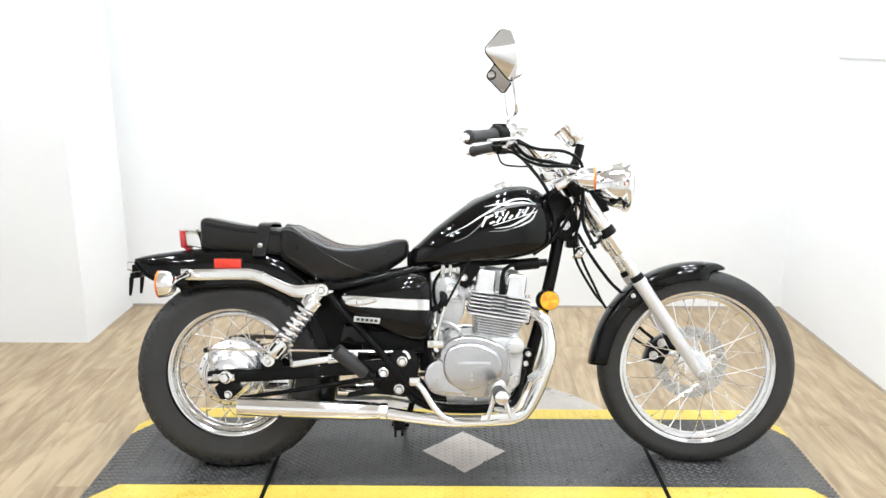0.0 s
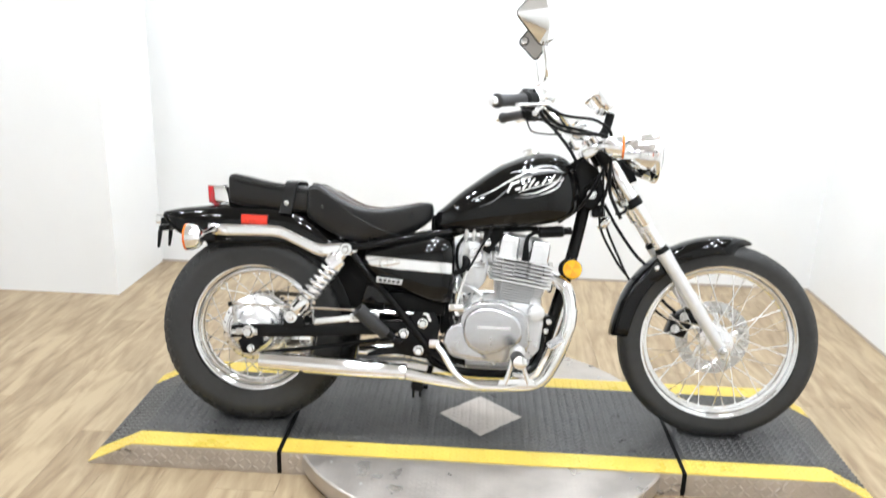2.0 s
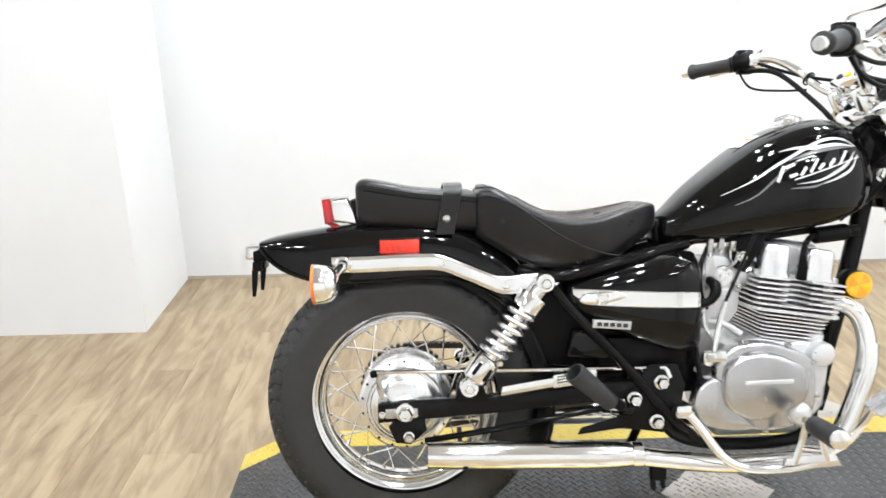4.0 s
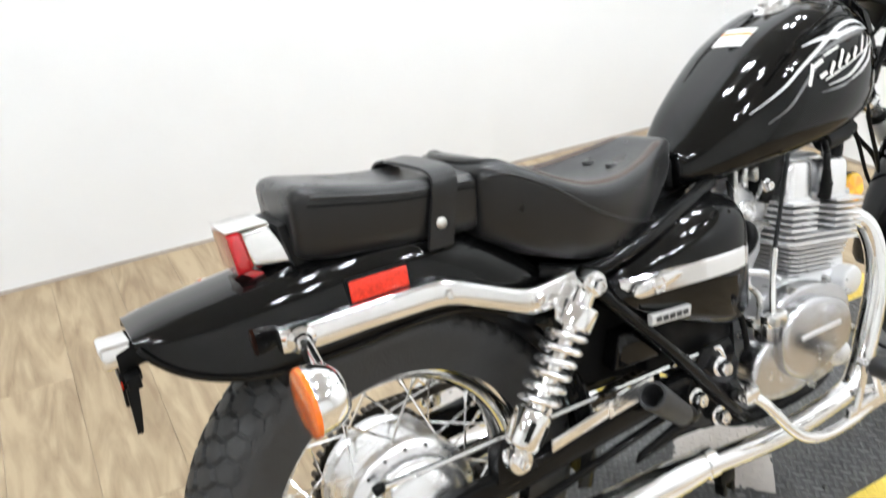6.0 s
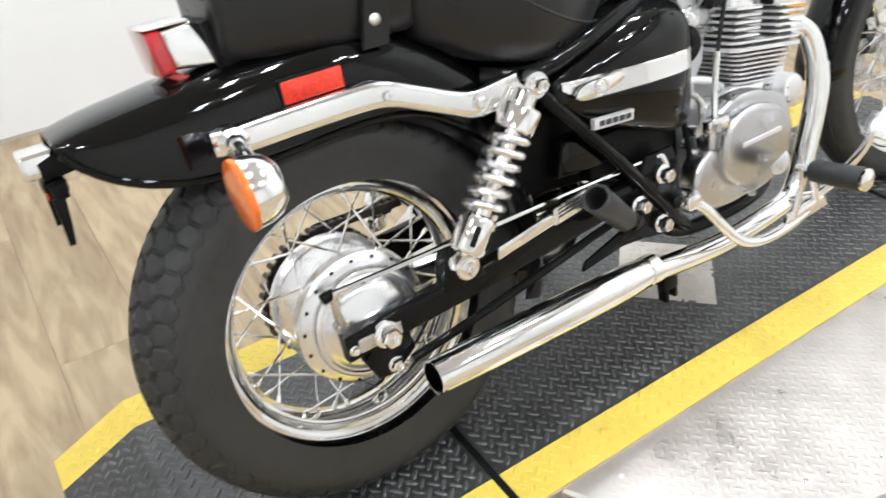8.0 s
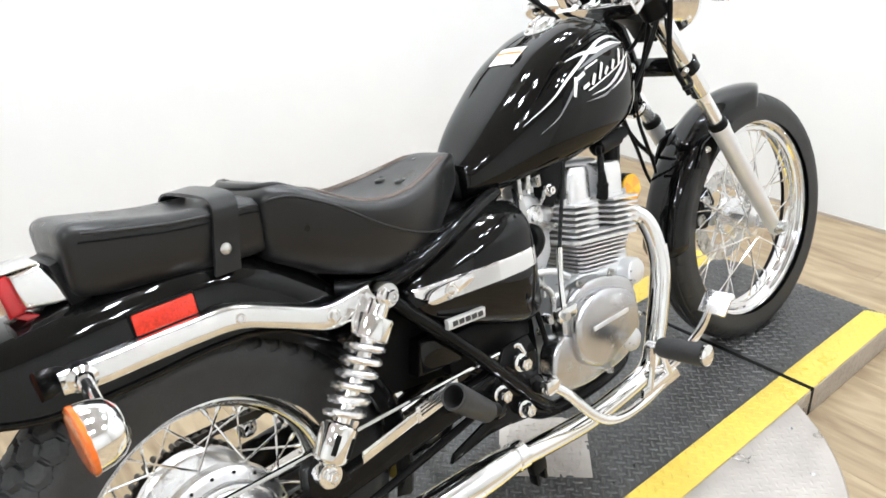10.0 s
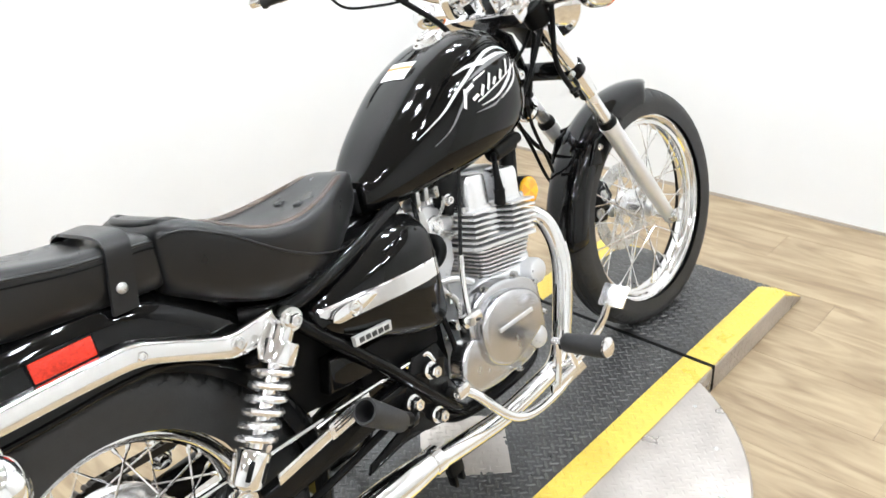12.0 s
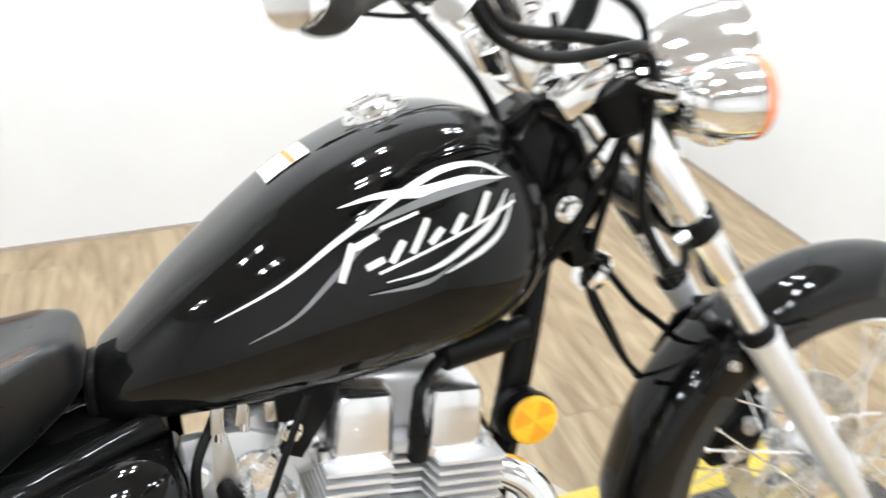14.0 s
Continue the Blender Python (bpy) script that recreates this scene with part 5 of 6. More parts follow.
part("clutch_rod", rod((0.726, -0.112, 0.64), (0.652, -0.14, 0.503), 0.0036, 10), SATIN, cb, "thin black clutch cable")
part("clutch_cable", tube([(0.653, -0.14, 0.506), (0.636, -0.147, 0.455), (0.624, -0.155, 0.402)], 0.0054, 10, 3), CHROME, eng)
part("breather_hose", tube([(0.622, -0.08, 0.44), (0.606, -0.105, 0.4), (0.612, -0.11, 0.33), (0.605, -0.1, 0.26)], 0.0055, 10, 5), SATIN, eng)
part("tank_tap", box(0.69, -0.075, 0.6, 0.72, -0.045, 0.635, 0.004), STEEL, cb)
part("shift_cover", box(0.575, -0.08, 0.3, 0.62, 0.08, 0.42, 0.008), SATIN, eng)
part("head_bracket", plate([(0.7, 0.565), (0.7, 0.632), (0.765, 0.636), (0.76, 0.61), (0.735, 0.575), (0.72, 0.555)], -0.078, -0.05, 0.004), SATIN, eng, "black engine hanger under the tank")
bolt((0.712, -0.078, 0.59), 0.009, eng, h=0.012)
# brackets, springs and pipe ends round the carburettor
part("cable_stop", plate([(0.64, 0.6), (0.644, 0.632), (0.652, 0.632), (0.65, 0.6)], -0.075, -0.06, 0.001), STEEL, cb)
part("cable_stop", plate([(0.662, 0.605), (0.668, 0.63), (0.676, 0.628), (0.672, 0.604)], -0.075, -0.06, 0.001), STEEL, cb)
for x, h0, h1 in ((0.646, 0.59, 0.626), (0.67, 0.595, 0.63)):
    part("cable_end", rod((x, -0.07, h0), (x + 0.006, -0.068, h1), 0.0045, 10, bevel=0.001), CHROME, cb)
part("heat_plate", plate([(0.598, 0.44), (0.603, 0.575), (0.632, 0.594), (0.708, 0.575), (0.712, 0.47), (0.66, 0.43)], -0.062, -0.045, 0.005, seg=2, round_n=2), ALLOY, cb)
part("return_spring", tube([(0.665 + 0.005 * math.cos(k * 1.05), -0.08 + 0.005 * math.sin(k * 1.05), 0.51 + 0.0009 * k) for k in range(44)], 0.0012, 6, 0), STEEL, cb)
part("pump_body", rod((0.622, -0.06, 0.56), (0.622, -0.08, 0.56), 0.013, 18, bevel=0.003), ALLOY, cb)
part("pump_screw", rod((0.622, -0.08, 0.56), (0.622, -0.085, 0.56), 0.005, 8), STEEL, cb)
part("hose_end", tube([(0.645, -0.07, 0.541), (0.65, -0.09, 0.532), (0.648, -0.098, 0.516), (0.634, -0.1, 0.5), (0.61, -0.098, 0.493)], [0.009, 0.0125, 0.0115, 0.009, 0.0085], 14, 5), SATIN, cb, "black rubber elbow hose")
part("return_pipe", tube([(0.625, -0.09, 0.5), (0.622, -0.105, 0.45), (0.64, -0.115, 0.42), (0.632, -0.12, 0.38)], 0.0055, 10, 4), STEEL, eng)
part("case_pipe", tube([(0.64, -0.085, 0.455), (0.67, -0.1, 0.45), (0.7, -0.105, 0.43)], 0.007, 10, 4), ALLOY, eng)
part("switch_body", lathe([(0, 0.018), (0.009, 0.018), (0.011, 0.012), (0.011, 0)], 16, (0.628, -0.1, 0.375), (0, -1, 0)), CHROME, eng)
for x, z in ((0.618, 0.44), (0.606, 0.41), (0.612, 0.355)):
    bolt((x, -0.095, z), 0.0065, eng, h=0.014, mat=STEEL)

# ---- exhausts ----
for s in (-1, 1):
    pipe = part("exhaust_pipe", tube([TILT_M @ Vector((0.06, s * 0.06, 0.09)), (0.922, s * 0.068, 0.483), (0.958, s * 0.086, 0.462), (0.973, s * 0.098, 0.41), (0.968, s * 0.103, 0.345), (0.941, s * 0.105, 0.262), (0.907, s * 0.108, 0.19), (0.868, s * 0.114, 0.162), (0.8, s * 0.12, 0.156), (0.68, s * 0.128, 0.156), (0.58, s * 0.135, 0.168), (0.46, s * 0.143, 0.188)], 0.0195, 20, 6), CHROME, bike, "chromed header pipe", 50)
    part("flange", lathe([(0.02, -0.006), (0.033, -0.006), (0.033, 0.004), (0.02, 0.006)], 24, TILT_M @ Vector((0.088, s * 0.064, 0.088)), (1, s * 0.2, -0.1)), CHROME, pipe)
    part("heat_shield", tube([(0.976, s * 0.102, 0.4), (0.971, s * 0.107, 0.345), (0.944, s * 0.109, 0.262), (0.91, s * 0.112, 0.195)], 0.0205, 16, 5, flat=0.9), CHROME, pipe, "chromed heat shield")
    a = Vector((0.48, s * 0.142, 0.19))
    b = Vector((0.034, s * 0.151, 0.21))
    l = (b - a).length
    muf = part("muffler", lathe([(0.0195, 0), (0.022, 0.012), (0.0255, 0.035), (0.0285, 0.075), (0.0295, 0.12), (0.0295, 0.3), (0.0285, l * 0.8), (0.0262, l - 0.004), (0.0257, l), (0.0235, l), (0.024, l - 0.03), (0.024, l - 0.09), (0.0, l - 0.09)], 40, a, b - a), CHROME, bike, "chromed straight muffler", 40)
    part("outlet", lathe([(0, l - 0.06), (0.0238, l - 0.06)], 24, a, b - a), SATIN, muf)
    part("clamp", lathe([(0.024, 0.0), (0.0262, 0.002), (0.0262, 0.022), (0.024, 0.024)], 28, a, b - a), CHROME, muf)
    part("hanger", plate([(0.44, 0.264), (0.36, 0.242), (0.352, 0.228), (0.44, 0.238), (0.5, 0.232), (0.505, 0.262)], s * 0.112 - 0.004, s * 0.112 + 0.004, 0.002), FRAME, muf)
part("underframe", box(0.498, -0.145, 0.132, 0.532, -0.125, 0.172, 0.004), SATIN, bike, "black stand bracket under the frame")
part("underframe_fork", box(0.5, -0.146, 0.112, 0.508, -0.126, 0.136, 0.002), SATIN, bike)
part("underframe_fork", box(0.52, -0.146, 0.116, 0.528, -0.126, 0.136, 0.002), SATIN, bike)
# side stand, down on the deck at the far side
inv = LEAN_POSE.inverted()
foot = inv @ Vector((0.5, 0.028, 0.012))
sst = part("side_stand", tube([(0.56, 0.12, 0.2), (0.53, 0.16, 0.1), foot], 0.0105, 12, 4), FRAME, bike, "black side stand resting on the deck")
part("stand_foot", box(-0.03, -0.022, -0.006, 0.03, 0.022, 0.006, 0.003, m=inv @ Matrix.Translation((0.5, 0.028, 0.0075))), FRAME, sst)

# ---- foot rests and pedals ----
fr2 = part("foot_rest", tube([(0.562, -0.148, 0.283), (0.585, -0.165, 0.262), (0.633, -0.184, 0.196), (0.685, -0.19, 0.17), (0.77, -0.19, 0.168), (0.85, -0.185, 0.18)], 0.0095, 12, 5), CHROME, bike, "chromed foot rest bracket with a rubber peg")
part("bracket_joint", box(0.545, -0.165, 0.27, 0.578, -0.12, 0.298, 0.006), CHROME, fr2)
for x0, z0, x1 in ((0.776, 0.172, 0.798), (0.846, 0.18, 0.815)):
    part("peg_leg", tube([(x0, -0.19, z0), ((x0 + x1) / 2 + 0.003, -0.194, 0.22), (x1, -0.197, 0.264)], [0.0095, 0.007, 0.008], 12, 4, flat=0.7), CHROME, fr2, "chromed peg bracket leg")
part("hinge_pin", rod((0.806, -0.212, 0.262), (0.806, -0.178, 0.262), 0.009, 16, bevel=0.002), CHROME, fr2)
part("bracket_web", plate([(0.75, 0.163), (0.76, 0.19), (0.86, 0.197), (0.875, 0.17)], -0.196, -0.186, 0.003), CHROME, fr2)
part("peg_rubber", lathe([(0, 0), (0.016, 0), (0.019, 0.004), (0.02, 0.03), (0.0205, 0.05), (0.0215, 0.088), (0.0205, 0.094), (0, 0.094)], 24, (0.808, -0.205, 0.262), (0.02, -1, 0.02)), GRIP, fr2, "black rubber foot peg")
part("peg_cap", lathe([(0.0195, 0.0), (0.0195, 0.005), (0.015, 0.008), (0, 0.009)], 24, (0.81, -0.3, 0.264), (0.02, -1, 0.02)), CHROME, fr2, "chromed peg end")
part("brake_pedal", tube([(0.8, -0.17, 0.2), (0.86, -0.195, 0.205), (0.885, -0.24, 0.268), (0.897, -0.26, 0.312)], [0.008, 0.009, 0.0085, 0.007], 10, 5, flat=0.8), CHROME, fr2, "chromed brake pedal")
part("pedal_pad", box(-0.024, -0.026, -0.004, 0.024, 0.026, 0.004, 0.002, m=Matrix.Translation((0.912, -0.265, 0.32)) @ Matrix.Rotation(radians(-38), 4, "Y") @ Matrix.Rotation(radians(12), 4, "X")), POLISHED, fr2, "flat bright pedal pad")
for s in (-1, 1):
    pp = part("pillion_peg", lathe([(0, 0), (0.0155, 0.0), (0.0185, 0.003), (0.0225, 0.112), (0.021, 0.117), (0.0175, 0.117), (0.016, 0.06), (0, 0.06)], 24, (0.414, s * 0.155, 0.306), (-0.72, s * 0.27, 0.66)), GRIP, bike, "folded black rubber pillion peg")
    part("peg_hinge", rod((0.44, s * 0.148, 0.294), (0.412, s * 0.152, 0.314), 0.012, 14, bevel=0.003), SATIN, pp)
    part("peg_stay", tube([(0.47, s * 0.125, 0.3), (0.455, s * 0.14, 0.285), (0.436, s * 0.146, 0.288)], 0.01, 10, 3), FRAME, pp)
part("brake_crank", tube([(0.516, -0.114, 0.366), (0.535, -0.116, 0.366), (0.545, -0.118, 0.345)], 0.0075, 10, 4), CHROME, bike, "chromed brake linkage")

# ---- front end ----
def fork_x(z):
    return 1.45 - (z - 0.293) * 0.662


UPV = Vector((-0.662, 0, 1)).normalized()
for s in (-1, 1):
    f0 = Vector((fork_x(0.293), s * 0.09, 0.293))
    leg = part("fork_leg", lathe([(0, -0.02), (0.012, -0.02), (0.016, -0.01), (0.0175, 0.03), (0.019, 0.09), (0.02, 0.2), (0.021, 0.33), (0.0225, 0.345), (0.0225, 0.352), (0.017, 0.354)], 28, f0, UPV), ALLOY, bike, "satin alloy lower fork leg")
    steered(leg)
    part("fork_seal", lathe([(0.017, 0.35), (0.0215, 0.352), (0.0215, 0.364), (0.0185, 0.37), (0.015, 0.37)], 28, f0, UPV), SATIN, leg, "black rubber dust seal")
    part("fork_tube", lathe([(0.0158, 0.36), (0.0158, 0.7), (0, 0.7)], 28, f0, UPV), POLISHED, leg, "polished fork tube")
    part("fork_cover", lathe([(0.0185, 0.452), (0.0215, 0.456), (0.0215, 0.66), (0.0185, 0.664)], 28, f0, UPV), CHROME, leg, "chromed upper fork cover")
    part("axle_clamp", rod(f0 + Vector((0, 0, 0)), f0 + Vector((0, s * 0.018, 0)), 0.015, 18, bevel=0.003), STEEL, leg)
front_axle = part("front_axle", rod((1.45, -0.09, 0.293), (1.45, 0.09, 0.293), 0.008, 12), STEEL, bike)
steered(front_axle)
steered(bolt((1.45, -0.108, 0.293), 0.011, bike, h=0.01, name="axle_nut", mat=STEEL))
zc = 0.735
lower = part("lower_clamp", box(-0.018, -0.1, -0.012, 0.022, 0.1, 0.012, 0.006, m=Matrix.Translation((fork_x(zc) - 0.008, 0, zc)) @ Matrix.Rotation(radians(-33.5), 4, "Y")), FRAME, bike, "black lower fork clamp")
steered(lower)
zu = 0.9
upper = part("upper_clamp", box(-0.055, -0.104, -0.015, 0.03, 0.104, 0.015, 0.007, m=Matrix.Translation((fork_x(zu) - 0.004, 0, zu)) @ Matrix.Rotation(radians(-33.5), 4, "Y")), CHROME, bike, "chromed upper fork clamp")
steered(upper)
for s in (-1, 1):
    part("cover_collar", rod(Vector((fork_x(0.852), s * 0.09, 0.852)), Vector((fork_x(0.892), s * 0.09, 0.892)), 0.029, 24, bevel=0.003), SATIN, upper, "black collar")
    part("fork_cap", rod(Vector((fork_x(0.91), s * 0.09, 0.91)), Vector((fork_x(0.935), s * 0.09, 0.935)), 0.016, 20, bevel=0.004), CHROME, upper)
    part("bar_riser", box(-0.02, s * 0.055 - 0.016, 0.0, 0.02, s * 0.055 + 0.016, 0.05, 0.006, m=Matrix.Translation((0.995, 0, 0.895)) @ Matrix.Rotation(radians(-25), 4, "Y")), CHROME, upper, "chromed bar riser")
    part("riser_bolt", rod((0.98, s * 0.055, 0.935), (0.972, s * 0.055, 0.95), 0.006, 8), CHROME, upper)
for s in (-1, 1):
    c0 = Vector((fork_x(zc), s * 0.09, zc))
    part("clamp_ring", rod(c0 - UPV * 0.014, c0 + UPV * 0.014, 0.0265, 24, bevel=0.003), FRAME, lower, "black clamp ring round the fork tube")
    part("clamp_bolt", rod(c0 + Vector((-0.02, s * 0.016, -0.004)), c0 + Vector((-0.034, s * 0.02, -0.01)), 0.0065, 8), STEEL, lower)
part("stem_nut", rod((0.985, 0, 0.9), (0.97, 0, 0.925), 0.018, 6, bevel=0.003), CHROME, upper)
part("cable_guide", tube([(1.14, -0.1, 0.725), (1.125, -0.125, 0.705), (1.1, -0.125, 0.7)], 0.005, 8, 4), SATIN, lower)
part("horn", lathe([(0, 0.014), (0.014, 0.014), (0.024, 0.008), (0.027, 0.0), (0.024, -0.008), (0.012, -0.014), (0, -0.014)], 30, (1.08, -0.01, 0.665), (0.7, 0, -0.6)), CHROME, bike, "chromed horn")
part("steering_stop", box(1.04, -0.035, 0.68, 1.075, 0.035, 0.72, 0.006), FRAME, bike, "black steering stop behind the fork")

# front fender
bm = bmesh.new()
rings = []
FSEC = [(-0.052, -0.034), (-0.055, -0.016), (-0.052, 0.0), (-0.042, 0.012), (-0.022, 0.019), (0, 0.021), (0.022, 0.019), (0.042, 0.012), (0.052, 0.0), (0.055, -0.016), (0.052, -0.034)]
FSEC = FSEC + [(y * 0.93, r - 0.005 if abs(y) < 0.05 else r) for y, r in FSEC[::-1]]
for k in range(41):
    t = k / 40
    a = radians(73.5 + 105.5 * t)
    r = 0.313 + 0.006 * max(0, t - 0.88) / 0.12
    sk = {0: 0.35, 1: 0.68, 2: 0.87, 3: 0.96, 40: 0.75}.get(k, 1.0)
    r -= {0: 0.008, 1: 0.003}.get(k, 0.0)
    tip = radians(9) * max(0, 0.25 - t) / 0.25
    rings.append([(FA.x + (r + d) * math.cos(a + tip * (y / 0.055) ** 2), y * sk, FA.z + (r + d) * math.sin(a + tip * (y / 0.055) ** 2)) for y, d in FSEC])
skin(bm, rings)
ff = part("front_fender", bm, PAINT, bike, "gloss black front fender", 55)
steered(ff)
for s in (-1, 1):
    part("fender_stay", tube([(fork_x(0.56), s * 0.078, 0.56), (fork_x(0.55) + 0.01, s * 0.058, 0.565), (1.35, s * 0.056, 0.57)], 0.006, 8, 4), PAINT, ff)
    part("stay_plate", plate([(1.21, 0.5), (1.24, 0.55), (1.31, 0.575), (1.3, 0.54), (1.25, 0.49)], s * 0.06 - 0.004, s * 0.06 + 0.004, 0.002), PAINT, ff)
    bolt((1.245, s * 0.064, 0.535), 0.006, ff, (0, s, 0), 0.007)
    bolt((1.285, s * 0.064, 0.557), 0.006, ff, (0, s, 0), 0.007)
cal = part("brake_caliper", plate([(1.3, 0.31), (1.32, 0.37), (1.375, 0.4), (1.395, 0.36), (1.36, 0.3)], 0.03, 0.085, 0.008), FRAME, bike, "black brake caliper")
steered(cal)
part("caliper_bracket", plate([(1.36, 0.36), (1.38, 0.42), (1.42, 0.36), (1.4, 0.33)], 0.062, 0.072, 0.002), FRAME, cal)
for x, z in ((1.33, 0.33), (1.355, 0.37)):
    part("piston_cap", rod((x, 0.026, z), (x, 0.032, z), 0.014, 16), STEEL, cal)
part("brake_hose", tube([(1.345, 0.075, 0.37), (1.29, 0.09, 0.42), (1.26, 0.1, 0.5), (1.2, 0.1, 0.56), (1.14, 0.095, 0.64), (1.09, 0.09, 0.72)], 0.0055, 10, 6), SATIN, cal, "black brake hose")
part("speedo_cable", tube([(1.43, 0.05, 0.33), (1.31, 0.075, 0.36), (1.2, 0.06, 0.46), (1.14, 0.045, 0.56), (1.09, 0.04, 0.68), (1.075, 0.03, 0.85), (1.045, 0.01, 0.95)], 0.0042, 10, 6), SATIN, bike, "thin black speedometer cable")
part("clutch_line", tube([(1.06, -0.03, 0.69), (1.075, -0.02, 0.63), (1.13, 0.0, 0.54), (1.165, 0.02, 0.5)], 0.0042, 10, 6), SATIN, bike, "thin black cable")

# headlamp
HL = Vector((1.196, 0, 0.882))
HAX = Vector((1, 0, -0.03)).normalized()
hl = part("headlamp", lathe([(0, -0.09), (0.014, -0.088), (0.03, -0.08), (0.046, -0.064), (0.06, -0.042), (0.071, -0.016), (0.078, 0.01), (0.081, 0.022), (0.0865, 0.025), (0.088, 0.031), (0.0875, 0.038), (0.082, 0.043), (0.078, 0.037)], 64, HL, HAX), CHROME, bike, "chromed round headlamp", 50)
steered(hl)
part("glass", lathe([(0, 0.058), (0.03, 0.0555), (0.055, 0.05), (0.078, 0.038), (0.078, 0.034), (0.05, 0.046), (0, 0.054)], 48, HL, HAX), GLASS, hl, "clear headlamp glass")
part("bowl", lathe([(0, -0.03), (0.03, -0.024), (0.06, 0.004), (0.077, 0.034)], 40, HL, HAX), CHROME, hl)
part("lamp_bracket", plate([(1.06, 0.85), (1.07, 0.885), (1.15, 0.86), (1.175, 0.8), (1.15, 0.79), (1.12, 0.83)], -0.03, 0.03, 0.004), SATIN, hl, "black headlamp bracket")
for s in (-1, 1):
    part("lamp_ear", plate([(1.085, 0.86), (1.09, 0.885), (1.185, 0.893), (1.185, 0.872)], s * 0.08 - 0.004, s * 0.08 + 0.004, 0.002), CHROME, hl)
    bolt((1.185, s * 0.084, 0.882), 0.008, hl, (0, s, 0), 0.008)
    steered(signal((1.094, s * 0.24, 0.896), (1, s * 0.1, 0), (1.075, s * 0.11, 0.888), "front_signal", "chromed front turn signal with an orange lens", 0.86, 0.056))

# handlebar, grips, levers, mirrors
bar = part("handlebar", tube([(0.706, -0.408, 0.982), (0.778, -0.314, 0.998), (0.836, -0.246, 1.008), (0.893, -0.175, 0.992), (0.947, -0.11, 0.948), (0.98, -0.06, 0.93), (0.986, 0, 0.93), (0.99, 0.06, 0.932), (0.972, 0.115, 0.955), (0.942, 0.165, 1.0), (0.902, 0.225, 1.036), (0.846, 0.292, 1.034), (0.766, 0.392, 1.026)], 0.0112, 16, 6), CHROME, bike, "chromed pull-back handlebar", 50)
for s in (-1, 1):
    d = Vector((0.08, -s * 0.095, 0.018 if s < 0 else 0.008)).normalized()
    e = Vector((0.71, -0.404, 0.983)) if s < 0 else Vector((0.767, 0.39, 1.026))
    part("hand_grip", lathe([(0.011, -0.004), (0.0195, -0.002), (0.0205, 0.004), (0.0175, 0.012), (0.0165, 0.05), (0.017, 0.104), (0.02, 0.11), (0.02, 0.116), (0.012, 0.118)], 28, e, d), GRIP, bar, "black rubber hand grip")
    part("bar_end", lathe([(0, -0.028), (0.011, -0.027), (0.0125, -0.022), (0.0125, -0.004), (0, -0.004)], 20, e, d), CHROME, bar, "chromed bar end")
    part("switch_box", rod(e + d * 0.12, e + d * 0.168, 0.0265, 20, bevel=0.006), SATIN, bar, "black switch housing")
    part("switch_lug", box(-0.02, -0.012, -0.03, 0.02, 0.012, 0.03, 0.005, m=Matrix.Translation(e + d * 0.145)), SATIN, bar)
    lv = Vector((0.034, 0, -0.004))
    part("lever", tube([e + d * 0.165 + lv, e + d * 0.11 + lv * 2.1, e + d * 0.03 + lv * 1.9, e - d * 0.02 + lv * 2.0], [0.008, 0.0075, 0.006, 0.008], 10, 4, flat=0.7), CHROME, bar, "polished lever")
    part("lever_bracket", box(-0.022, -0.016, -0.016, 0.026, 0.016, 0.014, 0.005, m=Matrix.Translation(e + d * 0.178)), CHROME, bar)
    # mirror: a stem and a kite-shaped chromed head
    base = e + d * 0.185 + Vector((0.0, 0, 0.012))
    if s < 0:
        corners, off, turn = [(0.802, 1.277), (0.748, 1.206), (0.824, 1.134), (0.874, 1.174)], -0.39, 0.8
    else:
        corners, off, turn = [(0.862, 1.368), (0.814, 1.304), (0.876, 1.232), (0.918, 1.288)], 0.38, -0.6
    mx = sum(c[0] for c in corners) / 4
    mz = sum(c[1] for c in corners) / 4

    def on_mirror(x, z, out):
        """A point of the mirror's plane, out towards the back of its shell."""
        n = Vector((-turn, 1, 0)).normalized() * (-1 if s < 0 else 1)
        return Vector((x, off + (x - mx) * turn, z)) + n * out

    outl = []
    for k in range(4):
        a, c, b = corners[k - 1], corners[k], corners[(k + 1) % 4]
        for u, v in ((a, 0.13), (a, 0.05), (b, 0.05), (b, 0.13)):
            outl.append((c[0] + (u[0] - c[0]) * v + (mx - c[0]) * (0.04 if v < 0.1 else 0), c[1] + (u[1] - c[1]) * v + (mz - c[1]) * (0.04 if v < 0.1 else 0)))
    stem_top = on_mirror(*corners[2], 0.012)
    knee = on_mirror(corners[2][0] + 0.01, corners[2][1] - 0.075, 0.012)
    mir = part("mirror", tube([base, base + Vector((0.004, 0, 0.03)), knee, stem_top], [0.0065, 0.0055, 0.005, 0.0065], 10, 6), CHROME, bike, "chromed angular mirror on a stem")
    bm = bmesh.new()
    rim0 = [bm.verts.new(on_mirror(x, z, 0.0)) for x, z in outl]
    rim1 = [bm.verts.new(on_mirror(mx + (x - mx) * 1.02, mz + (z - mz) * 1.02, 0.006)) for x, z in outl]
    ridge = [bm.verts.new(on_mirror(corners[0][0] * (1 - t) + corners[2][0] * t, corners[0][1] * (1 - t) + corners[2][1] * t, 0.012 + 0.03 * math.sin(3.1416 * (0.12 + 0.8 * t)))) for t in (0.1, 0.35, 0.65, 0.92)]
    m = len(outl)
    for k in range(m):
        bm.faces.new((rim0[k], rim0[(k + 1) % m], rim1[(k + 1) % m], rim1[k]))
    # two fans of facets, from the ridge to either side of the rim
    top_i, bot_i = 2, 10
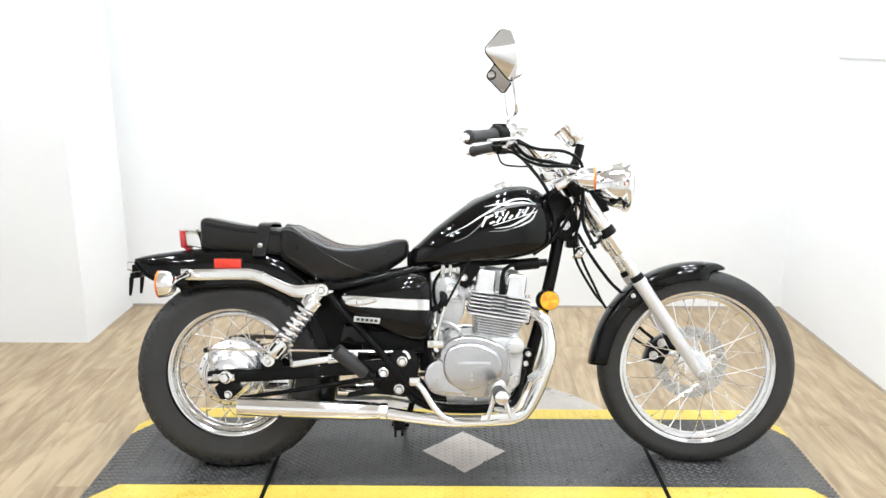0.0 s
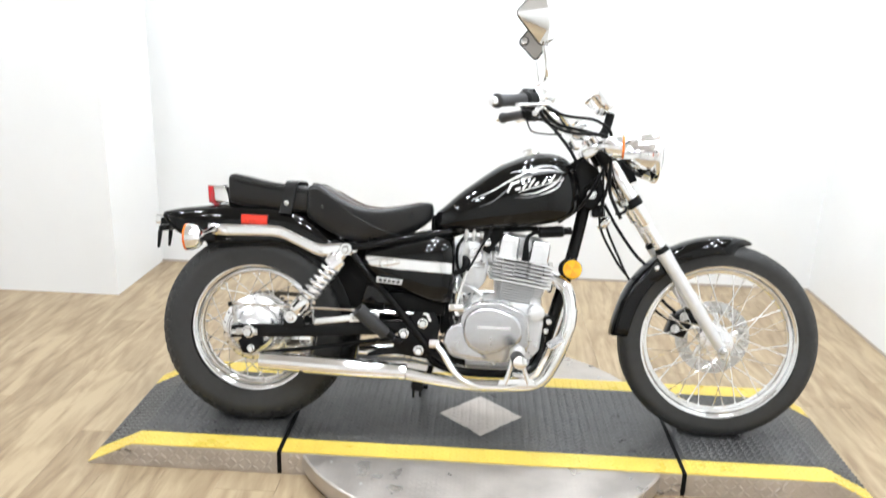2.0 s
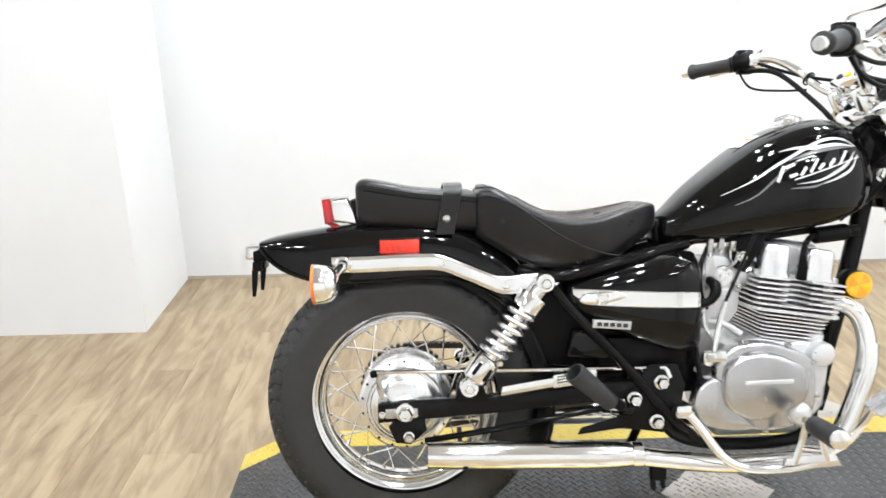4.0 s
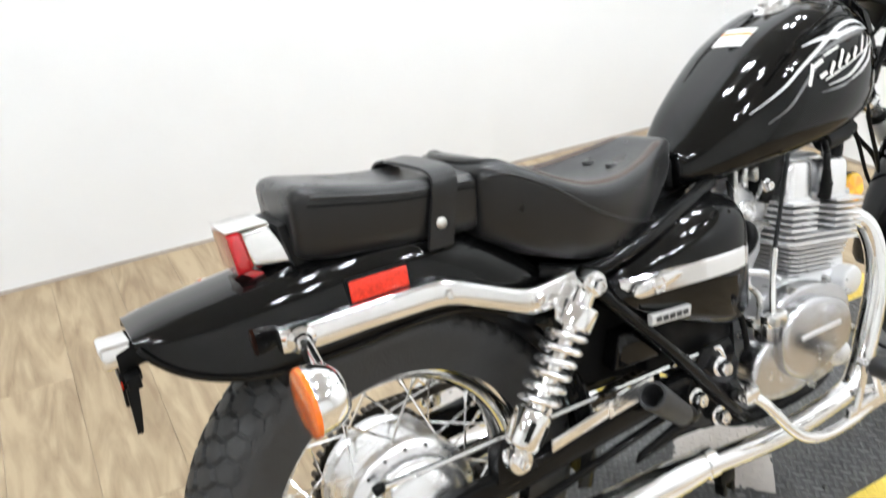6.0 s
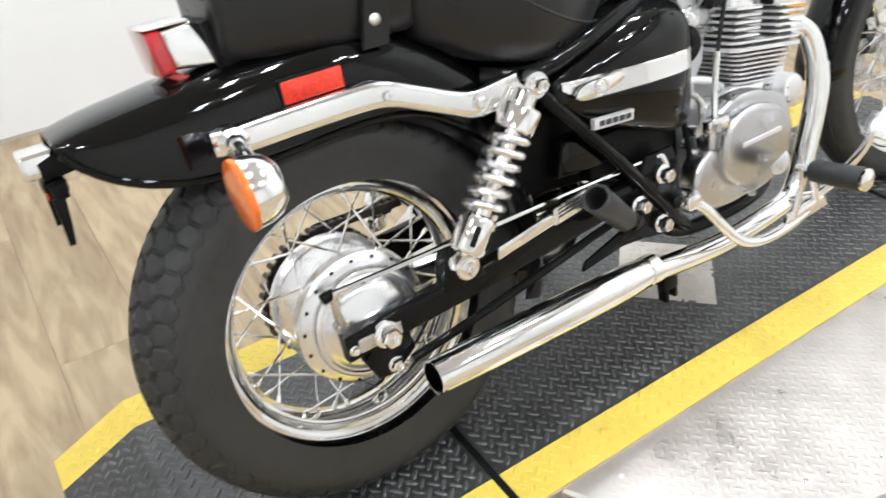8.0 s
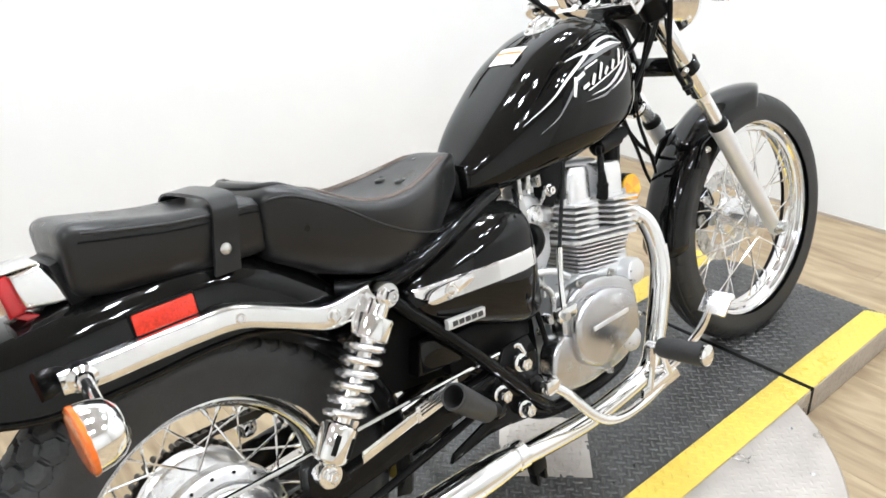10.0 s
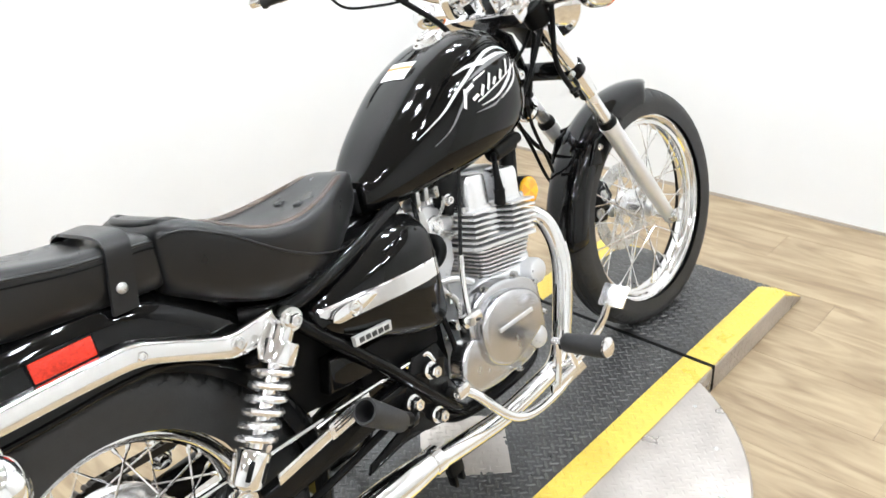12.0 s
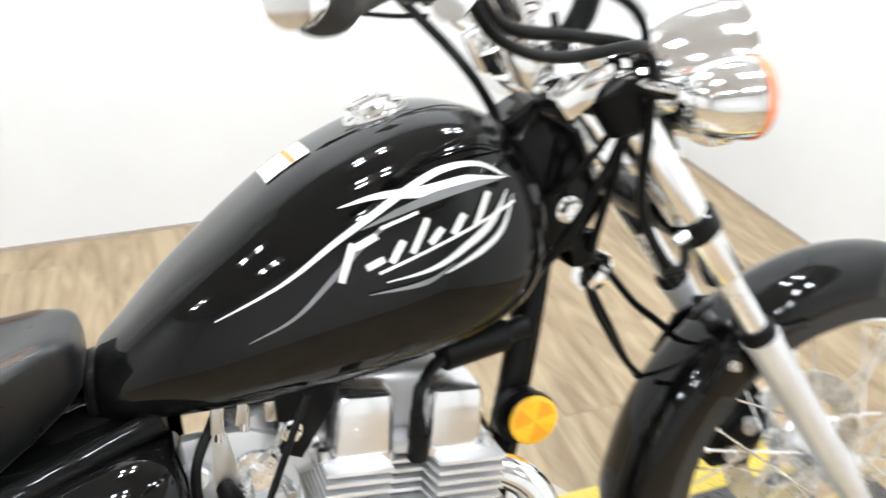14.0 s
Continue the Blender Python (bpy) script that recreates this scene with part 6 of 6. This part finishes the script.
    for side_rim in (rim1[top_i:bot_i], rim1[bot_i:] + rim1[:top_i]):
        line = ridge if side_rim[0] is rim1[top_i] else ridge[::-1]
        r = 0
        for k in range(len(side_rim) - 1):
            bm.faces.new((side_rim[k], side_rim[k + 1], line[r]))
            if k % 2 == 1 and r < 3:
                bm.faces.new((side_rim[k + 1], line[r + 1], line[r]))
                r += 1
        while r < 3:
            bm.faces.new((side_rim[-1], line[r + 1], line[r]))
            r += 1
    bm.faces.new((rim1[bot_i - 1], rim1[bot_i], ridge[3]))
    bm.faces.new((rim1[top_i - 1], rim1[top_i], ridge[0]))
    part("mirror_shell", bm, CHROME, mir, "chromed mirror shell with a ridge", 24)
    bm = bmesh.new()
    bm.faces.new([bm.verts.new(on_mirror(mx + (x - mx) * 0.95, mz + (z - mz) * 0.95, -0.0012)) for x, z in outl])
    part("mirror_glass", bm, MIRROR, mir, "flat mirror glass")
    part("mirror_rim", tube([on_mirror(mx + (x - mx) * 0.98, mz + (z - mz) * 0.98, -0.001) for x, z in outl + outl[:1]], 0.0028, 6, 0, caps=False), SATIN, mir)
    if s > 0:
        spot = on_mirror(0.835, 1.307, -0.002)
        nrm = on_mirror(0, 0, -1) - on_mirror(0, 0, 0)
        part("blind_spot_mirror", lathe([(0, 0.006), (0.01, 0.0045), (0.015, 0.001)], 28, spot, nrm), MIRROR, mir, "small round stick-on mirror")
        part("spot_rim", lathe([(0.015, 0.0), (0.0175, 0.0), (0.0175, 0.004), (0.015, 0.003)], 28, spot, nrm, close=True), SATIN, mir)
part("master_cylinder", rod((0.845, -0.225, 1.026), (0.88, -0.18, 1.03), 0.019, 18, bevel=0.004), CHROME, bar, "chromed brake reservoir")
part("reservoir_cap", box(0.872, -0.222, 1.03, 0.898, -0.178, 1.078, 0.005), WHITE, bar)

# speedometer and warning lamps
SP, SAX = Vector((1.048, -0.005, 1.056)), Vector((-0.66, 0, 0.75)).normalized()
sp = part("speedometer", lathe([(0, -0.055), (0.03, -0.053), (0.042, -0.04), (0.045, -0.02), (0.046, 0.006), (0.049, 0.01), (0.049, 0.018), (0.044, 0.021)], 44, SP, SAX), CHROME, bike, "chromed round speedometer", 50)
steered(sp)
part("dial", lathe([(0, 0.012), (0.044, 0.012)], 36, SP, SAX), DIAL, sp, "dark dial face")
part("dial_glass", lathe([(0, 0.021), (0.03, 0.02), (0.045, 0.017)], 36, SP, SAX), GLASS, sp)
q = Vector((0, 0, 1)).rotation_difference(SAX).to_matrix().to_4x4()
part("needle", box(-0.001, -0.001, 0.0135, 0.001, 0.033, 0.0145, m=Matrix.Translation(SP) @ q), LABELORANGE, sp)
for k in range(13):
    a = radians(-130 + 260 * k / 12)
    part("dial_tick", box(-0.0009, 0.033, 0.0125, 0.0009, 0.04, 0.0132, m=Matrix.Translation(SP) @ q @ Matrix.Rotation(a, 4, "Z")), WHITE, sp)
part("gauge_stem", tube([(1.085, 0, 1.008), (1.07, 0, 0.95), (1.04, 0, 0.91)], 0.014, 12, 3), SATIN, sp)
wl = part("warning_panel", box(-0.022, -0.06, -0.012, 0.022, 0.06, 0.012, 0.006, m=Matrix.Translation((0.985, 0, 0.962)) @ Matrix.Rotation(radians(-35), 4, "Y")), CHROME, bike, "chromed warning lamp panel")
for k in range(3):
    part("warning_lamp", lathe([(0.0075, 0), (0.0075, 0.008), (0.006, 0.0095), (0, 0.01)], 16, (0.978, -0.036 + 0.036 * k, 0.966), SAX), (DIAL, AMBER, DIAL)[k], wl)
part("ignition_lock", rod((1.0, 0.03, 0.925), (0.975, 0.03, 0.955), 0.014, 16, bevel=0.003), CHROME, upper)

# cables round the head
CABLES = [([(0.85, -0.235, 0.985), (0.9, -0.19, 0.95), (0.99, -0.15, 0.935), (1.06, -0.14, 0.915), (1.07, -0.13, 0.86), (1.075, -0.115, 0.76), (1.11, -0.125, 0.68)], 0.0058),
          ([(0.84, -0.25, 0.98), (0.87, -0.24, 0.945), (0.94, -0.2, 0.925), (1.04, -0.16, 0.925), (1.075, -0.1, 0.9), (1.08, -0.06, 0.8), (1.06, -0.04, 0.7)], 0.005),
          ([(0.865, -0.215, 0.99), (0.93, -0.18, 0.975), (1.02, -0.14, 0.97), (1.07, -0.12, 0.93), (1.06, -0.105, 0.84), (1.0, -0.075, 0.72), (0.93, -0.06, 0.66)], 0.005),
          ([(0.86, 0.25, 1.012), (0.905, 0.195, 0.998), (0.955, 0.135, 0.935), (0.99, 0.09, 0.875), (1.02, 0.07, 0.8), (1.05, 0.06, 0.72)], 0.0062),
          ([(0.845, 0.275, 1.01), (0.862, 0.24, 0.968), (0.91, 0.185, 0.955), (0.952, 0.14, 0.952)], 0.003),
          ([(0.88, 0.235, 1.025), (0.945, 0.15, 0.985), (1.0, 0.06, 0.96), (1.03, 0.03, 0.94)], 0.0042),
          ([(1.0, -0.03, 0.76), (1.04, -0.06, 0.8), (1.075, -0.07, 0.845)], 0.004)]
for pts, r in CABLES:
    part("control_cable", tube(pts, r, 10, 7), SATIN, bike, "black control cable")
part("cable_tie", lathe([(0.014, -0.002), (0.017, -0.002), (0.017, 0.002), (0.014, 0.002)], 14, (0.957, 0.14, 0.977), (0.35, -0.6, -0.5), close=True), SATIN, bar)


# ---- floor planks, last ----
PW, PL = 0.178, 1.22
plank_meshes = {}


def plank_of(w, l):
    """One mesh for each size of plank; those cut at a wall are shorter."""
    key = (round(w, 3), round(l, 3))
    if key not in plank_meshes:
        plank_meshes[key] = finish("plank", box(-w / 2 + 0.0003, -l / 2 + 0.0003, -0.004, w / 2 - 0.0003, l / 2 - 0.0003, 0, 0.0005, seg=1), PLANK, 20)
    return plank_meshes[key]


nx = int((XR - XL) / PW) + 1
ny = int((YB - YF) / PL) + 2
for i in range(nx):
    x1 = XR - i * PW
    x0 = max(XL, x1 - PW)
    north = YB if x0 > -1.15 else 0.985
    for j in range(ny):
        y1 = YB + 0.1 - j * PL + (0.0, 0.45, 0.81, 0.22, 0.62)[i % 5] * PL
        y0 = max(y1 - PL, YF)
        y1 = min(y1, north)
        if y1 - y0 < 0.02 or x1 - x0 < 0.02:
            continue
        pk = new("plank", plank_of(x1 - x0, y1 - y0))
        pk.parent = floor
        pk.location = ((x0 + x1) / 2, (y0 + y1) / 2, FLOOR)
